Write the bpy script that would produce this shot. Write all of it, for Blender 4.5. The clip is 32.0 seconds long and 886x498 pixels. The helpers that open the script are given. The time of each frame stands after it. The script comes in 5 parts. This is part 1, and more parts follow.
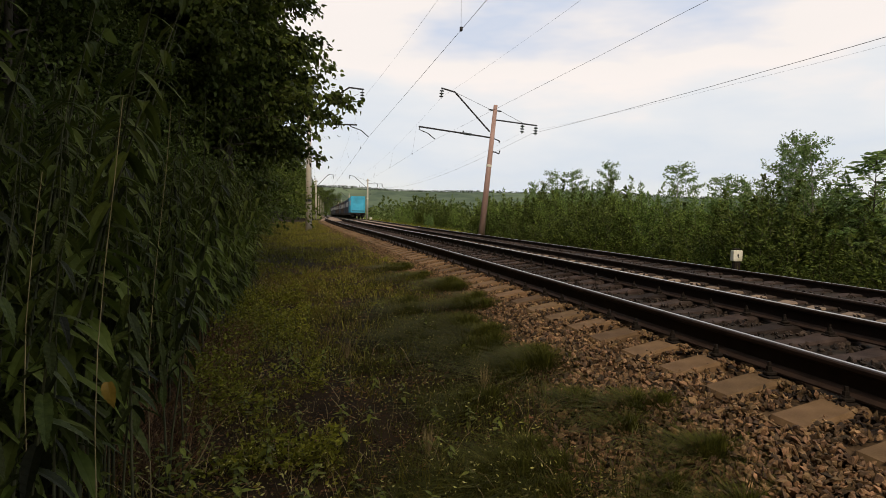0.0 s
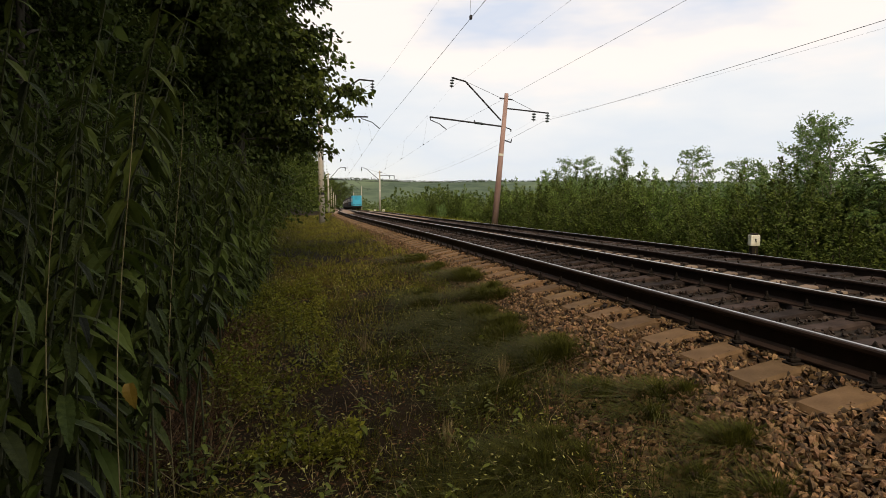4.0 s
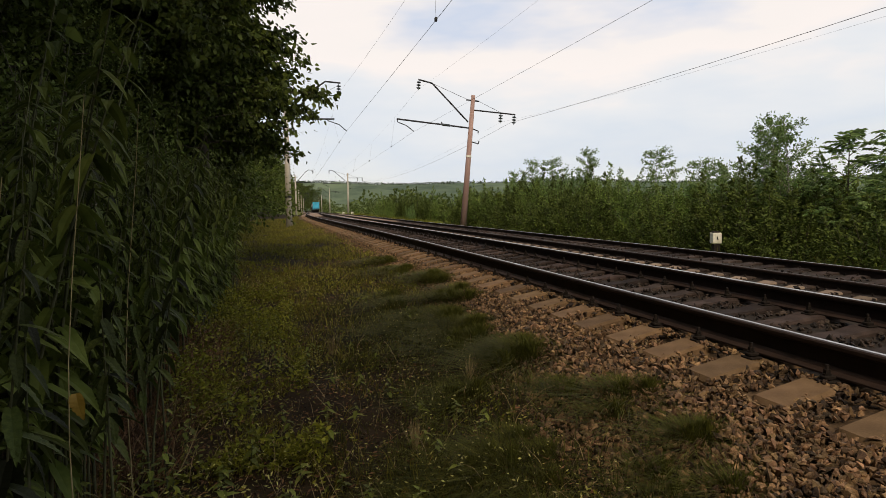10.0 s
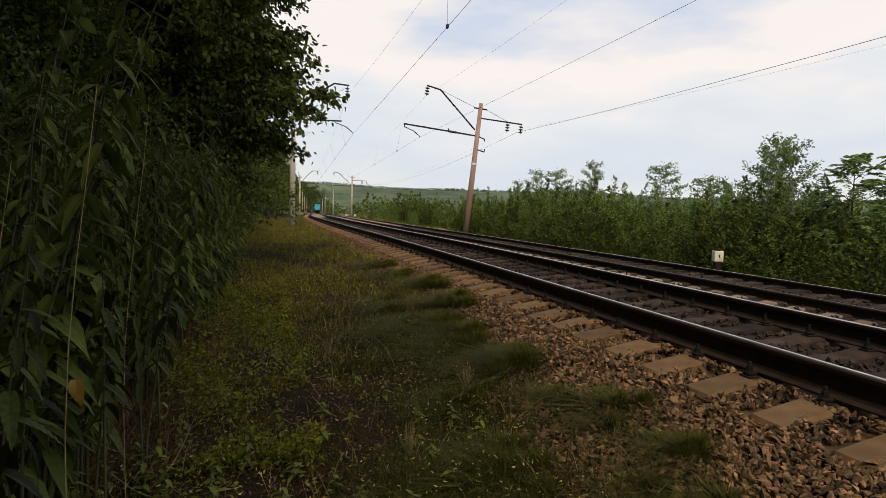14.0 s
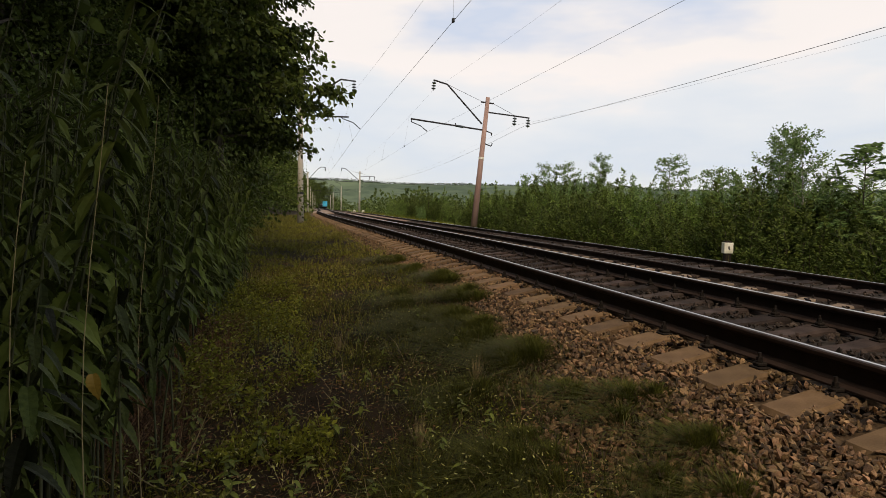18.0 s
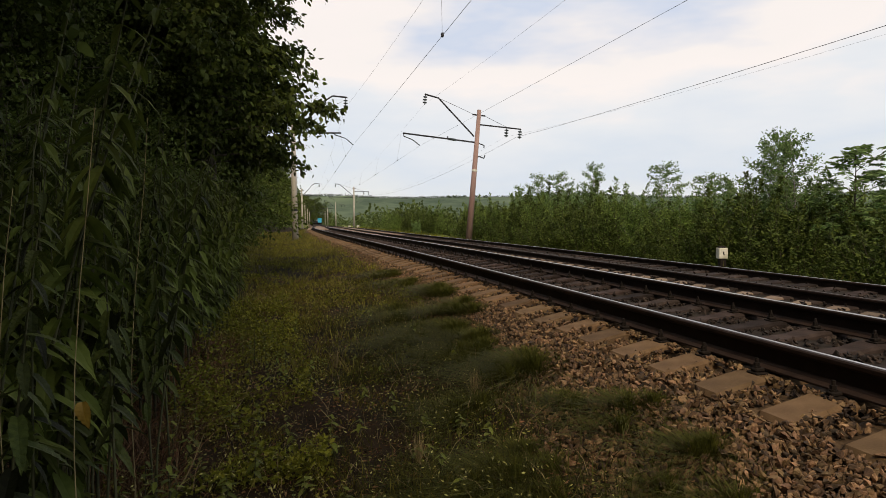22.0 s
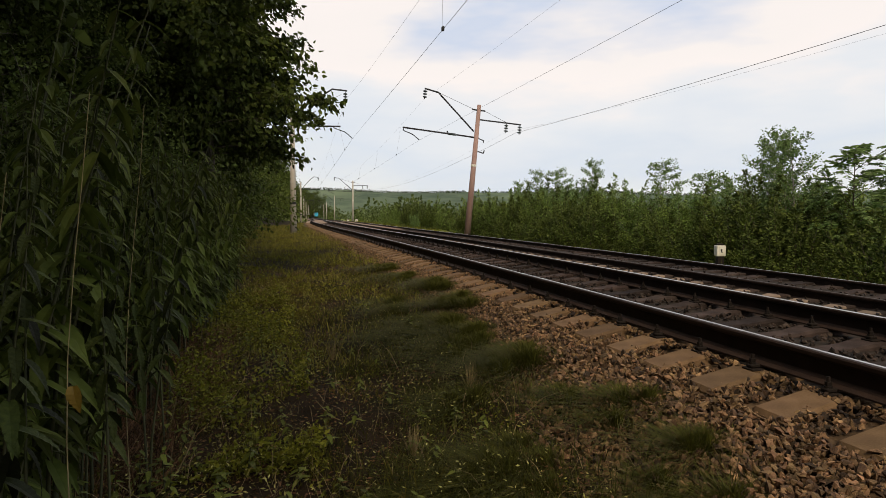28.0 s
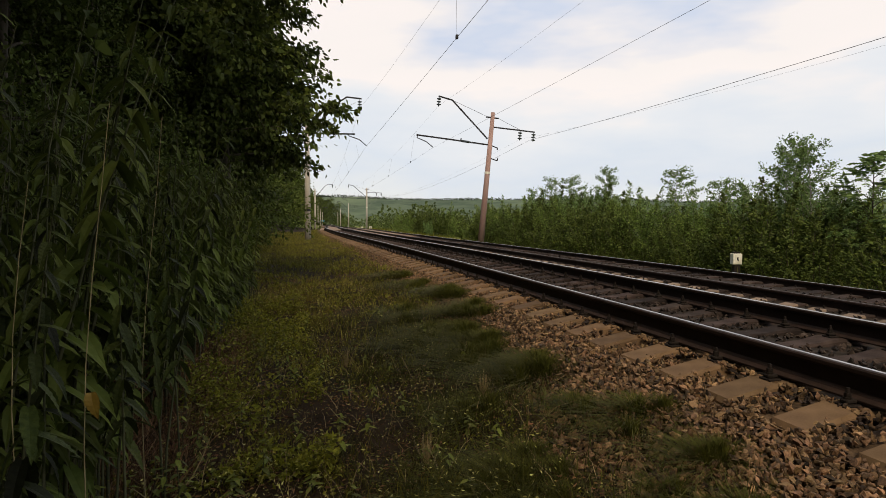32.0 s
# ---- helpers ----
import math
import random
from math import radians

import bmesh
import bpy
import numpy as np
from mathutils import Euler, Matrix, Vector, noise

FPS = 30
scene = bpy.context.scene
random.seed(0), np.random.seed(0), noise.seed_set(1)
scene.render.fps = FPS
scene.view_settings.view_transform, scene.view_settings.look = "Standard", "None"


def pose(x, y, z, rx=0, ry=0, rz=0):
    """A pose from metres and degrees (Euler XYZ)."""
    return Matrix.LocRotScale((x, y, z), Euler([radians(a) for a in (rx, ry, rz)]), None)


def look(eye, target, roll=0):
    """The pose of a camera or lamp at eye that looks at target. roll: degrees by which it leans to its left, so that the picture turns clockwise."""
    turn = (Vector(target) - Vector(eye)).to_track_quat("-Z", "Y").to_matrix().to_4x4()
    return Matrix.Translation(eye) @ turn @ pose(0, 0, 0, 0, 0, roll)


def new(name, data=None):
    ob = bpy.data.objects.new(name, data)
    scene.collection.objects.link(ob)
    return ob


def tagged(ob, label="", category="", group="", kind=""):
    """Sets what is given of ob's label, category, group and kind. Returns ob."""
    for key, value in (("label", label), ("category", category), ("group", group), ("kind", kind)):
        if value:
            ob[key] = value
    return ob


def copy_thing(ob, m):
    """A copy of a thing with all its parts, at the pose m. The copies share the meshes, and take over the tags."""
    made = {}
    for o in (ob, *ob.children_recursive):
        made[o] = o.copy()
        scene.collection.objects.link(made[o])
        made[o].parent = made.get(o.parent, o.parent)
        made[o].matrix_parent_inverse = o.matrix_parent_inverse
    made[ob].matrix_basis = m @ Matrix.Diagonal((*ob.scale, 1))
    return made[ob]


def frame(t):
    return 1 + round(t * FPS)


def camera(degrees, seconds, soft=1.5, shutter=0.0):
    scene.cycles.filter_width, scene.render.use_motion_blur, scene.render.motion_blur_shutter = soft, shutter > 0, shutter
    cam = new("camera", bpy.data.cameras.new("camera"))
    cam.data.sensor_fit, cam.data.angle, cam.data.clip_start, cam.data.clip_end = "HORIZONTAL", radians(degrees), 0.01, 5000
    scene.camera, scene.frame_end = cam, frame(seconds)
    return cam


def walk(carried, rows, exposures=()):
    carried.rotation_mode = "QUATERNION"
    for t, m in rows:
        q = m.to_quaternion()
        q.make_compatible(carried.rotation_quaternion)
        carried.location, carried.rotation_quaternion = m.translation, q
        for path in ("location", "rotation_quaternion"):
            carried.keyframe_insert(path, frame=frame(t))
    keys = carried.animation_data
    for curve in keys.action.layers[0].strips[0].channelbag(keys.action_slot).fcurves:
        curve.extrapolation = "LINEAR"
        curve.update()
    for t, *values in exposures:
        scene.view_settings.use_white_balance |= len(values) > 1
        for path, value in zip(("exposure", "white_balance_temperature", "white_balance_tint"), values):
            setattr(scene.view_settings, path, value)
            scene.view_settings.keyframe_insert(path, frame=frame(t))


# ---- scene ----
cam = camera(70.46, 32.0, soft=0.8)


def view(x, y, z, yaw, pitch, roll):
    """Eye at x, y, z; yaw to the left of +y, pitch up, roll, in degrees."""
    a, b = radians(yaw), radians(pitch)
    ahead = Vector((-math.sin(a) * math.cos(b), math.cos(a) * math.cos(b), math.sin(b)))
    return look((x, y, z), Vector((x, y, z)) + ahead * 10, roll)


# the camera stands beside the line and sways a little
SWAY = [
    (0, -0.005, -0.015, 1.076, -11.76, -3.67, 1.00),
    (0.5, -0.009, -0.006, 1.075, -11.68, -3.98, 0.96),
    (1, 0.000, 0.010, 1.079, -11.58, -3.95, 0.89),
    (1.5, -0.002, 0.024, 1.077, -11.63, -4.42, 1.12),
    (2, -0.006, 0.026, 1.081, -11.32, -4.20, 1.19),
    (2.5, -0.015, 0.025, 1.077, -10.86, -4.08, 1.04),
    (3, -0.010, 0.028, 1.083, -10.49, -4.13, -0.10),
    (3.5, -0.016, 0.027, 1.080, -10.55, -4.62, -0.07),
    (5.5, -0.012, -0.013, 1.080, -10.52, -3.65, -1.06),
    (6, -0.004, -0.021, 1.080, -11.28, -3.10, -1.03),
    (6.5, 0.009, -0.034, 1.076, -12.39, -2.82, -3.41),
    (7, 0.016, -0.024, 1.074, -13.95, -3.26, -1.79),
    (7.5, 0.013, 0.000, 1.080, -13.74, -3.87, -2.46),
    (8, 0.011, 0.012, 1.081, -13.33, -3.78, -2.50),
    (8.5, 0.010, 0.011, 1.078, -13.08, -4.17, -1.41),
    (9, 0.003, 0.011, 1.076, -13.31, -4.18, -0.58),
    (9.5, 0.011, 0.012, 1.074, -13.48, -4.54, -0.71),
    (10, 0.014, 0.015, 1.079, -13.34, -4.42, -0.83),
    (10.5, 0.016, 0.015, 1.072, -13.45, -4.47, -0.65),
    (11, 0.016, 0.017, 1.074, -13.06, -4.42, -0.35),
    (11.5, 0.014, 0.012, 1.072, -13.08, -4.54, 0.20),
    (12, 0.003, 0.009, 1.070, -13.38, -4.23, 0.82),
    (12.5, -0.007, 0.005, 1.072, -13.60, -4.40, 1.90),
    (13, -0.011, 0.003, 1.069, -13.76, -4.42, 2.22),
    (13.5, -0.009, 0.010, 1.066, -13.46, -4.30, 2.21),
    (14, 0.005, 0.015, 1.070, -13.22, -3.83, 1.66),
    (14.5, 0.007, 0.009, 1.070, -12.98, -4.03, 0.74),
    (16.5, 0.002, 0.000, 1.073, -12.90, -4.16, 0.96),
    (17, 0.003, -0.002, 1.070, -12.70, -4.27, 0.89),
    (17.5, 0.006, -0.001, 1.069, -12.58, -4.23, 0.58),
    (18, 0.002, -0.000, 1.068, -12.47, -4.32, 1.00),
    (18.5, 0.005, -0.002, 1.066, -12.28, -4.09, 1.18),
    (19, 0.000, -0.000, 1.067, -12.52, -4.24, 1.50),
    (19.5, -0.006, -0.000, 1.070, -12.45, -4.10, 1.47),
    (20, -0.005, 0.004, 1.067, -12.51, -4.29, 1.39),
    (20.5, -0.001, 0.003, 1.067, -12.60, -4.22, 1.08),
    (21, 0.002, 0.003, 1.066, -12.27, -3.94, 1.35),
    (21.5, 0.007, -0.002, 1.075, -12.17, -3.56, 0.62),
    (22, 0.016, 0.001, 1.076, -12.85, -3.15, -0.57),
    (22.5, 0.010, -0.001, 1.070, -12.66, -3.44, 0.99),
    (23, 0.005, -0.005, 1.069, -12.59, -3.69, 1.49),
    (23.5, 0.004, -0.001, 1.070, -12.66, -3.35, 1.13),
    (24, 0.006, -0.002, 1.070, -12.29, -3.39, 0.73),
    (24.5, 0.006, -0.001, 1.073, -12.49, -3.84, 0.77),
    (25, 0.007, 0.003, 1.071, -12.46, -3.76, 1.03),
    (25.5, 0.005, -0.002, 1.063, -12.73, -4.21, 0.67),
    (27.5, 0.017, 0.001, 1.057, -12.92, -4.00, 0.37),
    (28, 0.025, 0.005, 1.060, -12.99, -3.60, 0.07),
    (28.5, 0.027, 0.002, 1.063, -12.79, -3.23, 0.27),
    (29, 0.037, 0.003, 1.060, -12.81, -2.66, -0.10),
    (29.5, 0.030, -0.004, 1.065, -12.29, -2.60, -0.05),
    (30, 0.031, -0.007, 1.065, -12.33, -2.78, -0.05),
    (30.5, 0.029, -0.009, 1.063, -12.13, -2.62, -0.12),
    (31, 0.029, -0.006, 1.063, -11.99, -2.87, 0.28),
    (31.5, 0.026, 0.001, 1.062, -11.99, -2.90, 0.04),
    (32, 0.023, 0.002, 1.064, -11.76, -2.95, 0.16),
]
walk(cam, [(row[0], view(*row[1:])) for row in SWAY], [
    (0.0, 0.04, 7050, 10), (1.5, 0.06, 7050, 10), (3.0, 0.15, 7200, 10), (6.0, 0.18, 7200, 10), (7.0, 0.10, 7100, 10), (8.5, 0.06, 7050, 10), (12.0, 0.04, 7000, 10), (32.0, 0.06, 7000, 10)])

# ---------------------------------------------------------------- light
SUN_ELEVATION, SUN_AZIMUTH = 50.0, 184.0  # azimuth clockwise from +y


def make_world():
    world = bpy.data.worlds.new("world")
    scene.world = world
    world.use_nodes = True
    nt = world.node_tree
    nt.nodes.clear()
    out = nt.nodes.new("ShaderNodeOutputWorld")
    bg = nt.nodes.new("ShaderNodeBackground")
    sky = nt.nodes.new("ShaderNodeTexSky")
    sky.sky_type = "NISHITA"
    sky.sun_disc = False
    sky.sun_elevation, sky.sun_rotation = radians(SUN_ELEVATION), radians(SUN_AZIMUTH)
    sky.dust_density, sky.air_density = 3.0, 1.2
    co = nt.nodes.new("ShaderNodeTexCoord")
    mp = nt.nodes.new("ShaderNodeMapping")
    mp.inputs["Scale"].default_value = (1.0, 1.0, 3.4)
    mp.inputs["Location"].default_value = (1.7, 0.6, 0.9)
    nz = nt.nodes.new("ShaderNodeTexNoise")
    nz.inputs["Scale"].default_value = 1.7
    nz.inputs["Detail"].default_value = 5.0
    nz.inputs["Roughness"].default_value = 0.55
    # thin cloud in soft layers: pale blue low down, whitish above, bent by the noise
    bend = nt.nodes.new("ShaderNodeMath")
    bend.operation = "MULTIPLY_ADD"
    bend.inputs[1].default_value = 0.6
    ramp = nt.nodes.new("ShaderNodeValToRGB")
    layers = [(0.22, (0.80, 0.835, 0.87)), (0.32, (0.79, 0.84, 0.90)), (0.40, (0.70, 0.785, 0.92)), (0.48, (0.80, 0.85, 0.94)), (0.54, (0.96, 0.92, 0.94)), (0.60, (0.94, 0.91, 0.93)),
              (0.68, (0.62, 0.71, 0.90)), (0.80, (0.80, 0.83, 0.92))]
    while len(ramp.color_ramp.elements) < len(layers):
        ramp.color_ramp.elements.new(0.5)
    for e, (p, c) in zip(ramp.color_ramp.elements, layers):
        e.position = p
    for e, (p, c) in zip(ramp.color_ramp.elements, layers):
        e.color = (*c, 1)
    dim = nt.nodes.new("ShaderNodeVectorMath")
    dim.operation = "SCALE"
    dim.inputs["Scale"].default_value = 0.08
    mix = nt.nodes.new("ShaderNodeMix")
    mix.data_type = "RGBA"
    # cloud thins out to open blue towards the zenith
    part_z = nt.nodes.new("ShaderNodeSeparateXYZ")
    cover = nt.nodes.new("ShaderNodeMapRange")
    cover.interpolation_type = "SMOOTHSTEP"
    cover.inputs["From Min"].default_value, cover.inputs["From Max"].default_value = 0.35, 0.9
    cover.inputs["To Min"].default_value, cover.inputs["To Max"].default_value = 0.93, 0.35
    link = nt.links.new
    link(co.outputs["Generated"], part_z.inputs["Vector"])
    link(part_z.outputs["Z"], cover.inputs["Value"])
    link(cover.outputs["Result"], mix.inputs["Factor"])
    link(co.outputs["Generated"], mp.inputs["Vector"])
    link(mp.outputs["Vector"], nz.inputs["Vector"])
    link(nz.outputs["Fac"], bend.inputs[0])
    link(part_z.outputs["Z"], bend.inputs[2])
    link(bend.outputs["Value"], ramp.inputs["Fac"])
    link(sky.outputs["Color"], dim.inputs[0])
    link(dim.outputs["Vector"], mix.inputs["A"])
    link(ramp.outputs["Color"], mix.inputs["B"])
    link(mix.outputs["Result"], bg.inputs["Color"])
    bg.inputs["Strength"].default_value = 1.0
    link(bg.outputs["Background"], out.inputs["Surface"])


make_world()
sun = new("sun", bpy.data.lights.new("sun", "SUN"))
sun.data.energy, sun.data.angle, sun.data.color = 2.3, radians(14), (1.0, 0.83, 0.60)
el, az = radians(SUN_ELEVATION), radians(SUN_AZIMUTH)
sun.matrix_basis = look((0, 0, 60), Vector((0, 0, 60)) - Vector((math.sin(az) * math.cos(el), math.cos(az) * math.cos(el), math.sin(el))))


# ---------------------------------------------------------------- materials
def material(name, a, b, scale=6.0, rough=0.8, metal=0.0, bump=0.3, fine=60.0, vary="", spread=0.35, wear=None, translucent=0.0,
             detail=6.0, stretch=(1, 1, 1), spec=0.5, haze=0.0):
    """Two colours mixed by noise at two scales, with fine relief. vary: 'object' or 'island' shifts the brightness of each piece;
    wear: a third colour in large uneven patches; haze: the share of pale air in front of far things."""
    m = bpy.data.materials.new(name)
    m.use_nodes = True
    nt = m.node_tree
    bs = nt.nodes["Principled BSDF"]
    n, link = nt.nodes.new, nt.links.new
    co = n("ShaderNodeTexCoord")
    mp = n("ShaderNodeMapping")
    mp.inputs["Scale"].default_value = stretch
    link(co.outputs["Object"], mp.inputs["Vector"])
    big = n("ShaderNodeTexNoise")
    big.inputs["Scale"].default_value, big.inputs["Detail"].default_value = scale, detail
    small = n("ShaderNodeTexNoise")
    small.inputs["Scale"].default_value, small.inputs["Detail"].default_value = fine, 4.0
    link(mp.outputs["Vector"], big.inputs["Vector"])
    link(mp.outputs["Vector"], small.inputs["Vector"])
    add = n("ShaderNodeMath")
    add.operation = "MULTIPLY_ADD"
    add.inputs[1].default_value = 0.45
    link(small.outputs["Fac"], add.inputs[0])
    link(big.outputs["Fac"], add.inputs[2])
    ramp = n("ShaderNodeMapRange")
    ramp.inputs["From Min"].default_value, ramp.inputs["From Max"].default_value = 0.55, 0.95
    link(add.outputs["Value"], ramp.inputs["Value"])
    mix = n("ShaderNodeMix")
    mix.data_type = "RGBA"
    mix.inputs["A"].default_value, mix.inputs["B"].default_value = (*a, 1), (*b, 1)
    link(ramp.outputs["Result"], mix.inputs["Factor"])
    col = mix.outputs["Result"]
    if wear:
        patch = n("ShaderNodeTexNoise")
        patch.inputs["Scale"].default_value, patch.inputs["Detail"].default_value = scale * 0.23, 3.0
        link(mp.outputs["Vector"], patch.inputs["Vector"])
        pr = n("ShaderNodeMapRange")
        pr.inputs["From Min"].default_value, pr.inputs["From Max"].default_value = 0.48, 0.66
        link(patch.outputs["Fac"], pr.inputs["Value"])
        mx = n("ShaderNodeMix")
        mx.data_type = "RGBA"
        mx.inputs["B"].default_value = (*wear, 1)
        link(pr.outputs["Result"], mx.inputs["Factor"])
        link(col, mx.inputs["A"])
        col = mx.outputs["Result"]
    if vary:
        if vary == "object":
            src = n("ShaderNodeObjectInfo").outputs["Random"]
        else:
            src = n("ShaderNodeNewGeometry").outputs["Random Per Island"]
        vr = n("ShaderNodeMapRange")
        vr.inputs["To Min"].default_value, vr.inputs["To Max"].default_value = 1 - spread, 1 + spread
        link(src, vr.inputs["Value"])
        hs = n("ShaderNodeHueSaturation")
        hv = n("ShaderNodeMapRange")
        hv.inputs["To Min"].default_value, hv.inputs["To Max"].default_value = 0.5 - 0.016 * spread, 0.5 + 0.016 * spread
        sq = n("ShaderNodeMath")
        sq.operation = "FRACT"
        ml = n("ShaderNodeMath")
        ml.operation = "MULTIPLY"
        ml.inputs[1].default_value = 37.7
        link(src, ml.inputs[0])
        link(ml.outputs["Value"], sq.inputs[0])
        link(sq.outputs["Value"], hv.inputs["Value"])
        link(vr.outputs["Result"], hs.inputs["Value"])
        link(hv.outputs["Result"], hs.inputs["Hue"])
        link(col, hs.inputs["Color"])
        col = hs.outputs["Color"]
    link(col, bs.inputs["Base Color"])
    bs.inputs["Roughness"].default_value, bs.inputs["Metallic"].default_value = rough, metal
    bs.inputs["Specular IOR Level"].default_value = spec
    if bump:
        bp = n("ShaderNodeBump")
        bp.inputs["Strength"].default_value, bp.inputs["Distance"].default_value = bump, 0.01
        link(add.outputs["Value"], bp.inputs["Height"])
        link(bp.outputs["Normal"], bs.inputs["Normal"])
    if translucent:
        tr = n("ShaderNodeBsdfTranslucent")
        ms = n("ShaderNodeMixShader")
        ms.inputs[0].default_value = translucent
        link(col, tr.inputs["Color"])
        link(bs.outputs["BSDF"], ms.inputs[1])
        link(tr.outputs["BSDF"], ms.inputs[2])
        link(ms.outputs["Shader"], nt.nodes["Material Output"].inputs["Surface"])
    return m


M = {}
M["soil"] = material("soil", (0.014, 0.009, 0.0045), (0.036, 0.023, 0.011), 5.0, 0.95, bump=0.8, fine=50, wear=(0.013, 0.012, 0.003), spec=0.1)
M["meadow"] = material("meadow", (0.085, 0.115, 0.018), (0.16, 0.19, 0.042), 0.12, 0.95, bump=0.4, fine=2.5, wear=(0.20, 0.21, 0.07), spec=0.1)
# greyed, bluish greens carry the ridge's haze in the colour itself
M["hill"] = material("hill", (0.050, 0.078, 0.052), (0.092, 0.126, 0.080), 0.02, 0.95, bump=0.0, fine=0.09, wear=(0.135, 0.178, 0.105), spec=0.1)
M["ballast_bed"] = material("ballast_bed", (0.036, 0.023, 0.013), (0.115, 0.074, 0.042), 14, 0.95, bump=0.8, fine=60, spec=0.2)
M["bed_dark"] = material("bed_dark", (0.016, 0.012, 0.009), (0.036, 0.027, 0.02), 14, 0.95, bump=0.8, fine=60, spec=0.2)
M["stone"] = material("stone", (0.05, 0.028, 0.013), (0.245, 0.15, 0.08), 18, 0.85, bump=0.4, fine=140, vary="island", spread=0.8, spec=0.4)
M["stone_piece"] = material("stone_piece", (0.05, 0.028, 0.013), (0.245, 0.15, 0.08), 18, 0.85, bump=0.4, fine=140, vary="object", spread=0.8, spec=0.4)
M["stone_dark"] = material("stone_dark", (0.019, 0.013, 0.01), (0.05, 0.035, 0.028), 18, 0.85, bump=0.4, fine=140, vary="island", spread=0.8, spec=0.3)
M["sleeper"] = material("sleeper", (0.112, 0.068, 0.034), (0.172, 0.108, 0.058), 7, 0.9, bump=0.35, fine=90, wear=(0.095, 0.058, 0.032), vary="object", spread=0.25, spec=0.3)
M["sleeper_oily"] = material("sleeper_oily", (0.02, 0.0135, 0.0115), (0.058, 0.041, 0.035), 5, 0.9, bump=0.35, fine=90, wear=(0.013, 0.009, 0.008), vary="object", spread=0.5, spec=0.2)
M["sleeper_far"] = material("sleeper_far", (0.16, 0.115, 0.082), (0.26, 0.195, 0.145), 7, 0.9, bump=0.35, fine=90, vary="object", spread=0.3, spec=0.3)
M["rail"] = material("rail", (0.019, 0.011, 0.008), (0.038, 0.022, 0.016), 9, 0.7, 0.1, bump=0.3, fine=120, spec=0.25)
M["rail_head"] = material("rail_head", (0.42, 0.41, 0.41), (0.56, 0.55, 0.54), 5, 0.32, 0.9, bump=0.05, fine=80, stretch=(1, 0.1, 1))
M["rail_dull"] = material("rail_dull", (0.05, 0.035, 0.028), (0.09, 0.065, 0.05), 5, 0.5, 0.6, bump=0.1, fine=80, stretch=(1, 0.1, 1))
M["iron"] = material("iron", (0.010, 0.0075, 0.006), (0.022, 0.016, 0.013), 25, 0.8, 0.1, bump=0.3, spec=0.2)
M["pole"] = material("pole", (0.27, 0.172, 0.15), (0.385, 0.262, 0.235), 2.2, 0.9, bump=0.3, fine=40, stretch=(1, 1, 0.25), wear=(0.14, 0.095, 0.08), spec=0.2)
M["pole_grey"] = material("pole_grey", (0.34, 0.31, 0.26), (0.46, 0.43, 0.37), 2.2, 0.9, bump=0.3, fine=40, stretch=(1, 1, 0.25), wear=(0.18, 0.165, 0.13))
M["bracket"] = material("bracket", (0.018, 0.018, 0.02), (0.045, 0.045, 0.05), 12, 0.6, 0.5, bump=0.2)
M["insulator"] = material("insulator", (0.02, 0.03, 0.03), (0.05, 0.06, 0.06), 20, 0.2, bump=0.0)
M["wire"] = material("wire", (0.07, 0.07, 0.08), (0.12, 0.12, 0.13), 8, 0.5, 0.5, bump=0.0)
M["white"] = material("white", (0.62, 0.60, 0.50), (0.78, 0.76, 0.68), 14, 0.7, bump=0.15, wear=(0.5, 0.47, 0.36))
M["black"] = material("black", (0.015, 0.015, 0.015), (0.03, 0.03, 0.03), 14, 0.7, bump=0.1)
M["blue"] = material("blue", (0.03, 0.36, 0.58), (0.055, 0.46, 0.68), 1.5, 0.5, bump=0.1, fine=20, wear=(0.03, 0.25, 0.40))
M["navy"] = material("navy", (0.012, 0.022, 0.05), (0.02, 0.036, 0.08), 1.5, 0.6, bump=0.1, fine=20, wear=(0.03, 0.022, 0.02))
M["brown_paint"] = material("brown_paint", (0.035, 0.018, 0.014), (0.06, 0.03, 0.022), 1.5, 0.7, bump=0.1, fine=20, wear=(0.03, 0.025, 0.02))
M["panel_white"] = material("panel_white", (0.5, 0.52, 0.55), (0.62, 0.64, 0.66), 4, 0.6, bump=0.05)
M["wagon"] = material("wagon", (0.016, 0.014, 0.013), (0.035, 0.03, 0.027), 3, 0.8, 0.2, bump=0.2, fine=30)
M["bark"] = material("bark", (0.035, 0.028, 0.02), (0.09, 0.075, 0.055), 14, 0.95, bump=0.8, fine=60, stretch=(1, 1, 0.3))
M["birch_bark"] = material("birch_bark", (0.12, 0.11, 0.09), (0.36, 0.34, 0.30), 10, 0.9, bump=0.4, fine=50, stretch=(1, 1, 3))
M["leaf_tree"] = material("leaf_tree", (0.036, 0.052, 0.01), (0.08, 0.102, 0.018), 2.0, 0.6, bump=0.0, fine=9, vary="island", spread=0.55, translucent=0.25, spec=0.15)
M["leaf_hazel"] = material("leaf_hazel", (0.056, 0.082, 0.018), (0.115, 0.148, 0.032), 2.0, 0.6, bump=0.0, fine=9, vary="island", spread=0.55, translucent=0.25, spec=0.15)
M["leaf_birch"] = material("leaf_birch", (0.11, 0.185, 0.05), (0.22, 0.31, 0.115), 1.2, 0.6, bump=0.0, fine=9, vary="island", spread=0.5, translucent=0.45, spec=0.25)
M["leaf_bush"] = material("leaf_bush", (0.098, 0.155, 0.031), (0.215, 0.28, 0.07), 0.7, 0.6, bump=0.0, fine=9, vary="island", spread=0.6, translucent=0.35, spec=0.2)
